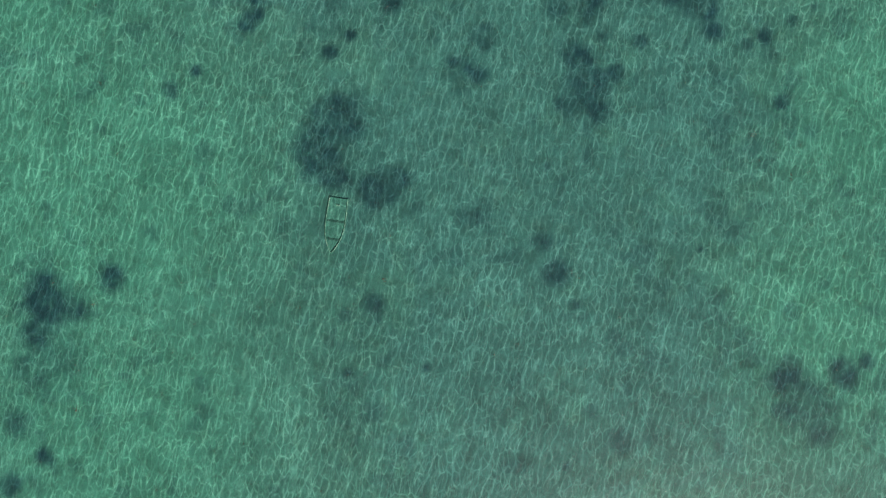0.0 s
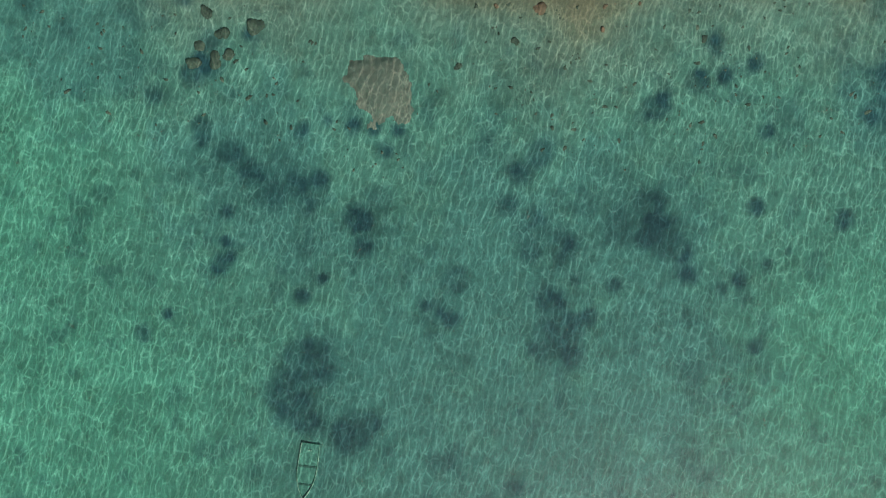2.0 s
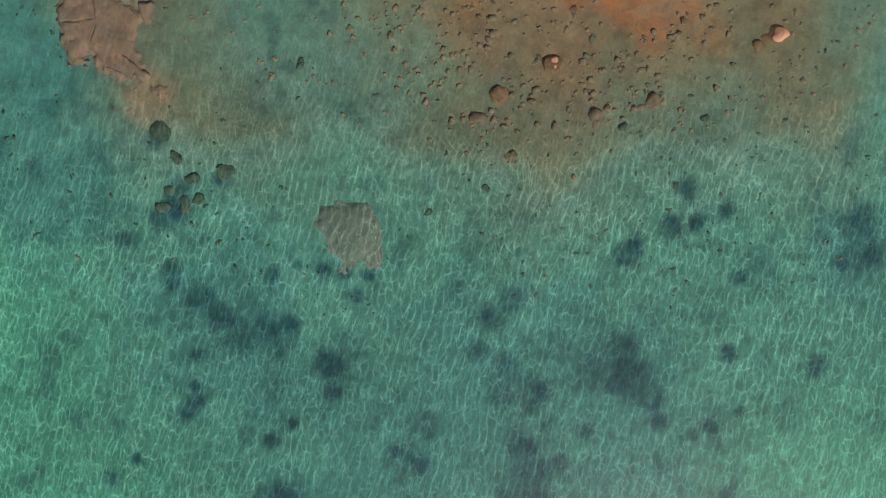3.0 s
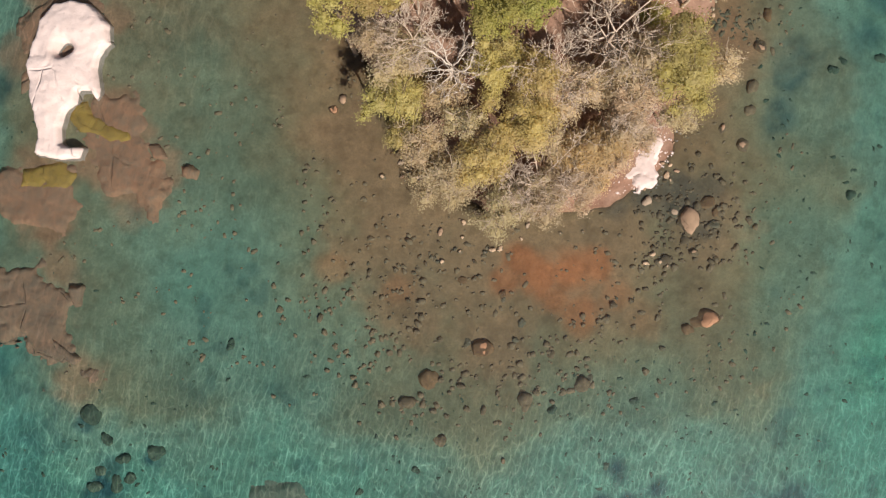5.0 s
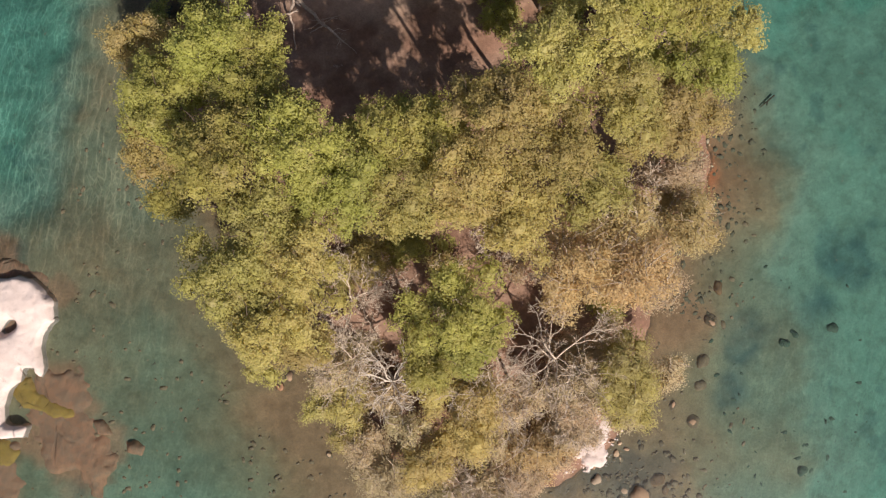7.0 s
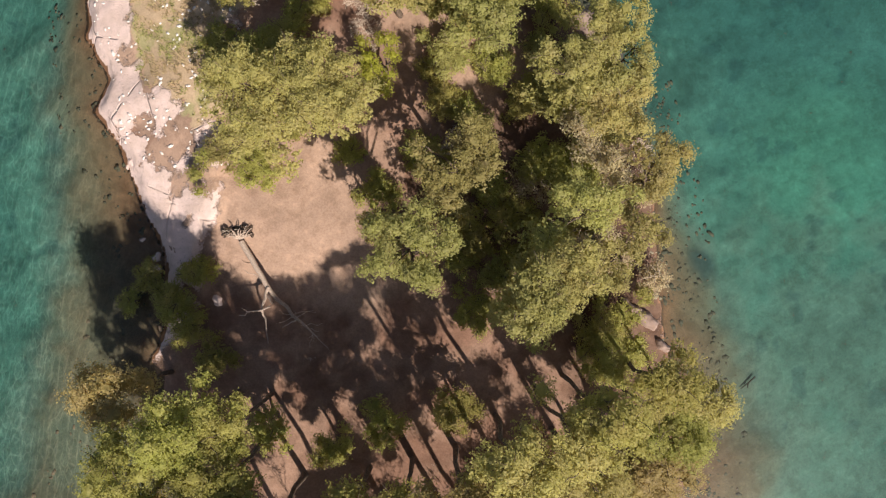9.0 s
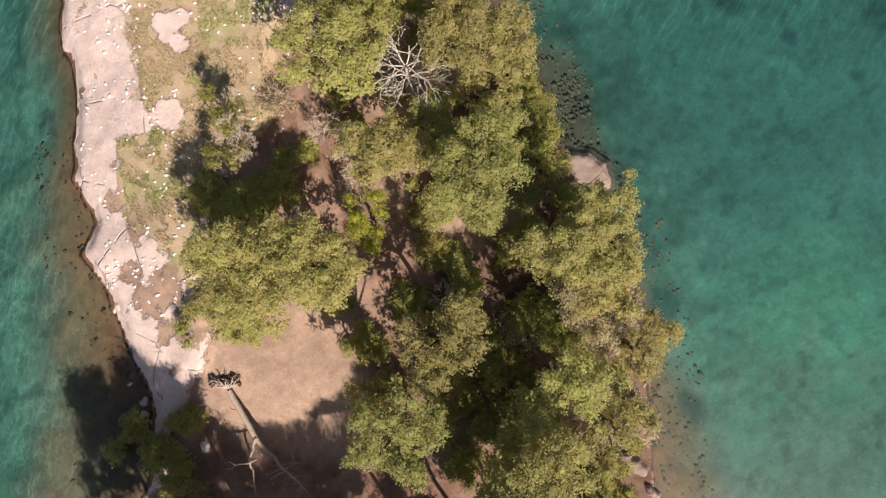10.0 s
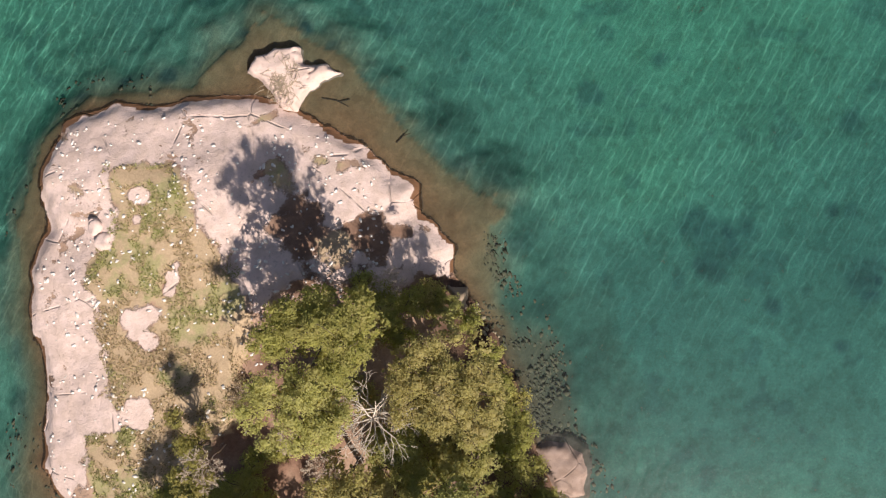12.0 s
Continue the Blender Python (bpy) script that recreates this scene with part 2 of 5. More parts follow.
bark_brown = bark_material("brown_bark", (0.20, 0.14, 0.10), (0.09, 0.065, 0.05))
bark_grey = bark_material("bare_grey_twigs", (0.60, 0.475, 0.37), (0.44, 0.34, 0.265))
bark_tan = bark_material("dry_tan_twigs", (0.47, 0.37, 0.27), (0.34, 0.26, 0.19))
bark_white = bark_material("bleached_dead_wood", (0.66, 0.56, 0.47), (0.42, 0.34, 0.28))
ground_mat = ground_material()
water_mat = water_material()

# ---- helpers of this scene ----


def mesh_of(name, verts, faces, mat, smooth=True):
    me = bpy.data.meshes.new(name)
    verts = np.asarray(verts, np.float32)
    faces = np.asarray(faces, np.int32)
    n = faces.shape[1]
    me.vertices.add(len(verts))
    me.vertices.foreach_set("co", verts.ravel())
    me.loops.add(faces.size)
    me.loops.foreach_set("vertex_index", faces.ravel())
    me.polygons.add(len(faces))
    me.polygons.foreach_set("loop_start", np.arange(0, faces.size, n, dtype=np.int32))
    me.polygons.foreach_set("loop_total", np.full(len(faces), n, np.int32))
    me.polygons.foreach_set("use_smooth", np.full(len(faces), smooth))
    me.update(calc_edges=True)
    me.materials.append(mat)
    return me


def part(name, bm, material, parent, label=""):
    """Links a bmesh (or a finished mesh) as one mesh object under a thing or part."""
    if isinstance(bm, bmesh.types.BMesh):
        me = bpy.data.meshes.new(name)
        bm.to_mesh(me)
        bm.free()
        me.materials.append(material)
    else:
        me = bm
    ob = new(name, me)
    ob.parent = parent
    if label:
        tagged(ob, label)
    return ob


def value_noise(x, y, seed):
    xi, yi = np.floor(x).astype(np.int64), np.floor(y).astype(np.int64)
    fx, fy = x - xi, y - yi
    fx, fy = fx * fx * (3 - 2 * fx), fy * fy * (3 - 2 * fy)

    def corner(i, j):
        h = (i * 374761393 + j * 668265263 + seed * 974634777) & 0xFFFFFFFF
        h = ((h ^ (h >> 13)) * 1274126177) & 0xFFFFFFFF
        return ((h ^ (h >> 16)) & 0xFFFF) / 65535.0

    a, b = corner(xi, yi), corner(xi + 1, yi)
    c, d = corner(xi, yi + 1), corner(xi + 1, yi + 1)
    return (a + (b - a) * fx) * (1 - fy) + (c + (d - c) * fx) * fy


def rough(x, y, size, seed, octaves=4, gain=0.5):
    """Fractal noise from -1 to 1 whose largest lumps are about size metres wide."""
    total, amp, norm = np.zeros_like(x), 1.0, 0.0
    for k in range(octaves):
        total += amp * (value_noise(x * 2 ** k / size + 17.3 * k, y * 2 ** k / size - 9.1 * k, seed + k) * 2 - 1)
        norm += amp
        amp *= gain
    return total / norm * 1.6


def inside(x, y, outline):
    """Signed distance to a closed outline, positive within."""
    best = np.full(x.shape, 1e18)
    odd = np.zeros(x.shape, bool)
    for (x0, y0), (x1, y1) in zip(outline, outline[1:] + outline[:1]):
        ex, ey = x1 - x0, y1 - y0
        t = np.clip(((x - x0) * ex + (y - y0) * ey) / (ex * ex + ey * ey), 0, 1)
        best = np.minimum(best, (x - x0 - t * ex) ** 2 + (y - y0 - t * ey) ** 2)
        if y0 != y1:
            odd ^= ((y0 > y) != (y1 > y)) & (x < x0 + (y - y0) * ex / ey)
    return np.sqrt(best) * np.where(odd, 1, -1)


def step(a, b, v):
    t = np.clip((v - a) / (b - a), 0, 1)
    return t * t * (3 - 2 * t)


# ---- plan of the island ----
HEAD = [(-9.7, 101.5), (-10.2, 105), (-12.7, 110.8), (-14.4, 114.2), (-15.8, 117), (-15.1, 119.6), (-16.8, 123.3), (-16.3, 129),
        (-16.6, 132), (-18, 136.5), (-18.1, 139.3), (-16.2, 143.3), (-17.2, 147), (-16.2, 150.1), (-15.1, 151.5), (-13, 152.6), (-10.9, 153.7), (-9.5, 153.3), (-8.1, 153.5), (-6.5, 153.3), (-5, 154), (-2.5, 153.9), (-0.1, 154), (2.7, 153.7),
        (3.6, 152.9), (9.2, 150.4), (14.1, 146.5), (14.2, 144.2), (17.3, 141.8), (17, 139.5), (19, 136.7), (21.3, 133.5),
        (23, 129.3), (23.8, 126), (26, 121.5), (28.8, 117.5), (30.5, 113), (31.5, 108), (31.5, 102), (20, 98)]
GROVE = [(-9.7, 102), (-10.5, 96), (-9, 90), (-6, 84), (-2, 77.5), (1.5, 72), (4.3, 67.6), (7.2, 63.6), (11, 61), (16, 60.8), (20.8, 61.8),
         (24.3, 63.6), (26.3, 67), (27.5, 71.5), (29, 77), (31, 81.5), (33.2, 85), (34, 89), (33.4, 93), (32, 98), (31.5, 103), (15, 112)]
SHELF = [(-30, 64), (-31, 57), (-28.5, 49), (-23, 45.5), (-15, 44.5), (-8, 44), (1, 41.5), (10, 41), (20, 43), (31, 45), (37.5, 53.5), (40.5, 64),
         (40, 76), (39, 88), (36.5, 97), (33, 108), (30.5, 117), (27, 124), (23, 133), (20.3, 140), (20, 145.5), (12.5, 151.5), (7.5, 157),
         (1.5, 159.5), (-2, 158), (-4.6, 154.8), (-13.5, 154), (-17.4, 150.3), (-18.4, 146), (-19.1, 139), (-18.4, 130), (-19, 117), (-17, 106), (-17.5, 97),
         (-19.5, 90), (-21.5, 84), (-26.5, 82), (-29.5, 77), (-30, 70)]
TURF = [(-10.9, 148), (-4.3, 148), (-3.8, 143.8), (-0.4, 141.3), (0.5, 134), (-0.5, 128), (-4.5, 124), (-4.6, 117), (-6.5, 115.5),
        (-8.5, 118), (-11.5, 118.8), (-12.4, 125), (-10.7, 130.4), (-11.7, 134.9), (-12.5, 139.5), (-10.3, 142.9)]
EARTH = [(-8.6, 99), (-6.4, 104), (-5.2, 108.5), (-4.8, 114), (-4.2, 123), (0.4, 128), (0.8, 136), (5, 138.8), (12, 138.5), (16, 139), (18.5, 139.5), (25, 134), (29, 122),
         (34, 112), (31.5, 98), (40, 90), (33, 60), (10, 50), (-8, 70), (-14, 90)]
BARE_PATCH = [(-8.5, 135.6, 1.03), (-7.2, 135.8, 1.31), (-7, 134, 1.03), (-8.1, 134.5, 0.75), (-5.1, 139, 0.56), (-5.4, 138, 0.51), (-4.8, 140, 0.42), (-12, 144.9, 1.03), (-10.7, 127.7, 1.4), (-7.8, 128.5, 1.21), (-7.7, 145.4, 0.75), (-7.9, 143.6, 0.56)]
GRASS_PATCH = [(6.5, 148.6, 1.1), (8.2, 148.2, 0.9), (1.9, 151.9, 0.9), (3.2, 147.6, 1.3), (-13.5, 146, 1.0), (-11.5, 121.5, 1.2), (8.2, 141.4, 1.3)]
# dark earth patches in the rock; the eastern ones also paint in tree shade
SOIL_PATCH = [(5.4, 144.2, 1.7), (5.2, 141.6, 2.5), (11.2, 140.8, 2.0), (13.6, 139.8, 1.6), (9, 139.4, 1.6), (15.4, 138.4, 1.6), (17, 137.2, 1.5), (18.8, 135.8, 1.5), (20, 133.8, 1.4), (24.2, 121.6, 1.8)]
RED_SILT = [(13.8, 57.2, 1.63, 1), (15.2, 56, 2.1, 1), (17.6, 56, 2.33, 1), (19.7, 57, 1.63, 0.9), (16.6, 54.1, 1.4, 0.8), (18.5, 52.9, 1.87, 0.8), (12.4, 55.5, 1.17, 0.8), (23.8, 51.8, 1.87, 0.4), (-2.4, 56.4, 1.31, 0.5), (3.3, 54.8, 1.31, 0.4), (21.4, 54.1, 1.4, 0.5), (32.6, 88, 2, 1)]
GREEN_WATER = [(-34, 6, 22), (-32, -14, 18), (-40, 26, 18), (36, 12, 14), (30, -6, 13), (40, 165, 26), (34, 150, 9), (-27, 161, 18), (48, 50, 8), (-30, 60, 4), (48, 112, 12)]
CHANNELS = [(-12, 72, 7, 0.3), (-14, 86, 6, 0.35), (-10, 52, 8, 0.5), (-15, 60, 7, 0.4), (-2, 46, 6, 0.25), (22, 44, 5, 0.2), (37, 71, 4, 0.3), (36.5, 80, 4, 0.3), (37, 60, 4, 0.25), (28, 132, 4, 0.5), (24, 138.5, 2.5, 0.35), (34, 112, 3, 0.4), (-33, 49, 5, 0.8), (37, 129, 10, 0.6), (28, 136, 5, 0.8)]
WEED_SOUTH = [(-13.3, 11.2, 2.57, 1), (-14.3, 9.3, 2.33, 1), (-12.6, 12.9, 1.63, 1), (-13.1, 7.1, 1.63, 1), (-9.2, 5.9, 1.77, 1), (-7.8, 6.8, 1.03, 1), (-17.4, 2.7, 1.4, 0.6), (-16, 9.5, 1.31, 0.7), (8, 17.3, 1.4, 1), (8.7, 14.9, 2.1, 1), (9.6, 12.7, 1.17, 1), (11.3, 16.1, 0.93, 1), (7.4, 13.2, 1.4, 0.7), (4.8, 1.5, 1.03, 1), (5.9, -1.1, 1.17, 1)]
WEED_SIDES = [(-37.3, -3.7, 2.43, 1), (-38, -5.9, 1.96, 1), (-32.1, -1.6, 1.31, 1), (-35.4, -3.5, 1.63, 0.7), (-37.4, -2.1, 1.63, 1), (-36.3, -8.7, 2.8, 0.5), (-39.5, -13.9, 1.49, 0.8), (-37.5, -16.9, 0.93, 1), (-40.1, -19, 1.17, 1), (27, -12.3, 2.8, 0.8), (25.6, -10.2, 1.63, 1), (28.4, -14.9, 1.63, 0.8), (30.4, -9.7, 1.63, 1), (32.3, -8.8, 1.03, 1), (25.1, -13, 1.17, 1), (11.5, -15.6, 1.17, 0.6)]
WEED_TUFTS = [(-9.9, -3.7, 0.84, 1), (-12.1, -4.9, 0.65, 0.7), (-11.8, -9.7, 0.56, 1), (-25, 16.2, 0.65, 1), (-27.1, 14.4, 0.84, 0.8), (-13.5, 17.7, 0.65, 1), (-11.7, 19.3, 0.47, 1), (-20.7, 20.7, 0.93, 1), (-1.5, 3.5, 1.03, 0.6), (-2.2, 16.3, 1.4, 0.6), (-0.8, 15.8, 0.75, 1), (-0.3, 19.3, 1.17, 0.5), (25.4, 13.5, 0.65, 1), (28, 11, 0.7, 0.5), (13.3, 18.8, 0.7, 1), (5.2, 7.9, 0.28, 1), (18.4, 0.8, 0.28, 1), (7.5, -4, 0.42, 1), (6.7, -17.7, 0.42, 1), (-5.1, -9.4, 0.33, 1)]
WEED_MIDDLE = [(-8.8, 24.3, 1.4, 1), (-8.1, 22.1, 1.31, 1), (-20, 25, 0.75, 1), (-20.7, 20.3, 0.61, 1), (-19.7, 21.1, 0.56, 1), (-20.2, 22.5, 0.56, 1), (-16.1, 26.7, 1.63, 0.8), (-14, 27.2, 1.17, 0.8), (-11.8, 27.7, 0.93, 1), (-13.2, 25.7, 1.4, 0.5), (-18.1, 28.4, 1.17, 0.6), (-22, 31.3, 0.93, 0.8), (-20.5, 30.1, 0.93, 0.8), (-1.5, 16.3, 0.65, 1), (-0.3, 15.8, 0.65, 1), (-2.8, 16.8, 0.75, 1), (-0.1, 18.7, 0.84, 0.7), (-13.4, 17.7, 0.56, 1), (-24.9, 16.1, 0.51, 1), (-27, 14.3, 0.61, 0.8)]
WEED_RIGHT = [(5.2, 28.4, 1.17, 0.8), (6.7, 29.9, 1.17, 0.8), (4.2, 25.5, 1.17, 0.8), (6.2, 23.6, 1.87, 0.6), (9.1, 22.1, 1.63, 0.7), (6.2, 21.9, 1.17, 0.8), (10, 19.2, 0.93, 0.8), (17.3, 23.1, 2.43, 1), (16.6, 25.5, 1.63, 0.8), (19.2, 21.7, 1.4, 0.8), (13.9, 23.6, 1.87, 0.6), (19.7, 19.7, 0.93, 1), (24.1, 19.3, 0.7, 0.8), (26.5, 20.5, 0.65, 0.8), (28.4, 21.7, 0.56, 0.8), (22.6, 18.5, 0.56, 0.7), (25.6, 25.3, 0.75, 1), (33.3, 24.4, 0.75, 1), (16.9, 34.1, 1.17, 1), (5.2, 7.9, 0.28, 1)]
WEED_SHELF = [(-21.7, 37.7, 1.63, 1), (-23.3, 43.3, 1.17, 1), (-21.3, 39.4, 1.17, 1), (-18.1, 40.2, 0.93, 1), (-26.1, 35, 1.17, 0.8), (-22.7, 37, 1.4, 1), (-13.5, 31.9, 0.75, 1), (-11.3, 32.9, 0.56, 1), (-9.1, 32.4, 0.84, 1), (-7.2, 32.2, 0.7, 1), (-5.3, 32, 0.84, 1), (-6.2, 30.3, 0.93, 1), (16.6, 33.5, 1.17, 0.8), (20.5, 36.1, 1.17, 0.8), (25.5, 37.8, 1.03, 1), (21.7, 39.3, 0.93, 1)]
WEED_SLOPE = [(22.6, 36.8, 0.84, 1), (36.6, 36.6, 1.96, 1), (37, 34.2, 1.87, 1), (35.6, 33.5, 1.17, 1), (-22.2, 32.6, 0.93, 0.8), (-19.7, 30.2, 1.03, 0.7), (-17.3, 27.8, 0.93, 0.7), (26.4, 32, 0.7, 1), (33.1, 24.4, 0.93, 0.8), (25.4, 25.5, 0.75, 0.8), (-37.3, 43.3, 1.4, 0.6), (-33.9, 41.1, 1.17, 0.6)]
WEED_C = [(41, 142.1, 2.3), (43.2, 143.3, 1.5), (38.6, 143.5, 1.5), (40.1, 140.1, 1.6), (52.7, 153.1, 1.4), (53.4, 138.7, 1.9), (29.3, 155.2, 1), (45.4, 136.5, 0.9), (50.8, 145.1, 0.7), (35.6, 158.4, 0.8), (51.7, 132.9, 0.8), (31.8, 128.9, 0.7),
          (46.8, 80.5, 2.9), (43.9, 76.7, 1.9), (36.7, 73.9, 2.2), (35.2, 69.5, 1.8), (-24.5, 81.0, 0.9), (-28, 81.6, 1.0), (-31.5, 72, 2), (25, 137.5, 2.2), (27.8, 131.5, 2.4), (31, 120.5, 1.8), (33, 113, 2), (35.2, 104, 1.8), (23, 142, 1.6)]

RUSTY = [(-20.7, 68.8, 2.8, 0.8), (-19.2, 63.6, 2.8, 0.8), (-26.4, 64, 2.8, 0.7), (-26.3, 60.7, 2.57, 0.8), (-22.6, 65.5, 2.33, 0.7), (-17.3, 65, 2.1, 0.6), (-25.3, 56.4, 1.87, 0.6), (-27.2, 53.1, 2.33, 0.5), (-23.7, 47.4, 2.1, 0.5), (-26.7, 80.7, 2.57, 0.6), (-29.5, 74.6, 1.87, 0.6), (-21.3, 77.5, 1.4, 0.5)]
# dark patches along the outer edge of the northern shallows
DARK_BANK = [(-14.2, 154, 0.65, 0.8), (-10.6, 155.6, 0.7, 0.8), (-7, 155.8, 0.75, 0.8), (-3.6, 155.5, 0.65, 0.8), (-1.8, 157.4, 0.65, 0.8), (-0.5, 159.3, 0.7, 0.8), (2, 160.3, 0.79, 0.8), (4.5, 159.8, 0.7, 0.8), (6.7, 158.3, 0.7, 0.8), (9.3, 155.8, 0.65, 0.8), (12.2, 152.2, 0.65, 0.8)]
DUSTY = [(-9.5, 113, 1.6), (-7.6, 114.5, 1.6), (-8.3, 110.8, 1.2), (-11, 115.5, 1.2), (-6.3, 111, 1.5), (-10.5, 119, 1.3), (-7.5, 118, 1.5), (-12.5, 121, 1.0), (-7.2, 107.5, 0.9)]
TEAL = [(2.9, 18.3, 12), (7.6, 5.1, 13), (-0.1, -8.7, 11), (12.3, -7.8, 10), (-6.8, 7.6, 9), (1.7, -18.6, 11), (15.4, 13.4, 9), (-18.6, 29.9, 7), (-15.2, 24, 6), (13, 22.6, 9), (3.3, 25, 8), (-34.4, 49.9, 6), (-33.2, 39.6, 7), (35.8, 34, 5)]
DARK_SLOPE = [(30.5, 126, 4.5), (28.5, 131, 4.5), (26.5, 136, 4), (33, 119, 4.5), (22.5, 137, 3), (25.5, 132, 3.2), (28, 127, 3.4), (31, 121, 3), (33.5, 113, 2.2), (28, 134, 4), (26, 140, 3.6), (23.5, 144, 2.8), (21.5, 148, 2.4), (17, 152, 2.2), (12, 155.5, 2)]


def spots(x, y, rows, seed, ragged=0.5):
    """Cover of round-ish patches with ragged edges, from 0 to 1."""
    total = np.zeros_like(x)
    wobble = rough(x, y, 2.6, seed, 4, 0.6) * ragged
    for cx, cy, r, *much in rows:
        near = (np.abs(x - cx) < 3 * r) & (np.abs(y - cy) < 3 * r)
        d = np.hypot(x[near] - cx, y[near] - cy) / r
        total[near] = np.maximum(total[near], step(1.35, 0.45, d + wobble[near]) * (much[0] if much else 1))
    return total


def land(x, y):
    """Height of the ground, and the plan's distances, at arrays of places."""
    d = np.maximum(inside(x, y, HEAD), inside(x, y, GROVE)) + rough(x, y, 3.0, 5, 4) * 0.45
    s = inside(x, y, SHELF) + rough(x, y, 9.0, 9, 5, 0.6) * 2.2 * step(0, 5, -d)
    earth = inside(x, y, EARTH) + rough(x, y, 3.0, 21) * 0.8
    rocky = step(0.6, -0.6, earth)
    low = rough(x, y, 9.0, 31, 4)
    fine = rough(x, y, 1.6, 33, 4)
    up = 1.55 * step(0, 8, d) + 0.75 * rocky * step(-0.1, 1.3, d) + 0.2 * step(0, 2, d) + step(0, 3, d) * (0.12 * low + 0.04 * fine)
    split = np.exp(-(rough(x, y, 4.5, 41, 3) / 0.035) ** 2) * step(0.2, 1.0, d) * rocky
    up = up + rocky * step(0.3, 1.5, d) * (0.05 * fine + 0.07 * rough(x, y, 3.2, 43, 3)) - 0.05 * split
    t = np.clip(-d / np.maximum(-d + np.maximum(s, 0), 0.01), 0, 1)
    deep = np.where(s > 0, -(0.55 - 0.25 * step(136, 144, y)) * t ** 0.85, -0.55 - 1.95 * (1 - np.exp(np.minimum(s, 0) / 10.0)))
    for cx, cy, r, drop in CHANNELS:
        deep = deep - drop * np.exp(-((x - cx) ** 2 + (y - cy) ** 2) / r ** 2) * step(0, 4, -d)
    north = step(55, 80, y)
    deep = deep - 0.25 * step(136, 144, y) * step(0, 3, -s) - north * (1 - 0.75 * (step(30, 37, x) + step(-14, -20, x)) * step(108, 92, y)) * 1.4 * step(0, 9 - 3 * step(110, 130, y), -s) + 0.10 * low * step(0, 6, -d) + 0.05 * fine * step(0, 2, -d)
    deep = np.minimum(deep, -0.02 - 0.06 * step(0, 1, -d))
    z = np.where(d > 0, up, deep)
    return z, d, s, earth


def height_at(x, y):
    return float(land(np.array([float(x)]), np.array([float(y)]))[0][0])


def lines(a, b, spacing, far):
    """Grid lines: even between a and b, then ever wider out to far."""
    inner = list(np.arange(a, b + spacing * 0.5, spacing))
    grow, left, right = spacing, [], []
    p, q = inner[0], inner[-1]
    while p > -far:
        grow *= 1.55
        p, q = p - grow, q + grow
        left.append(p)
        right.append(q)
    return np.array(left[::-1] + inner + right)


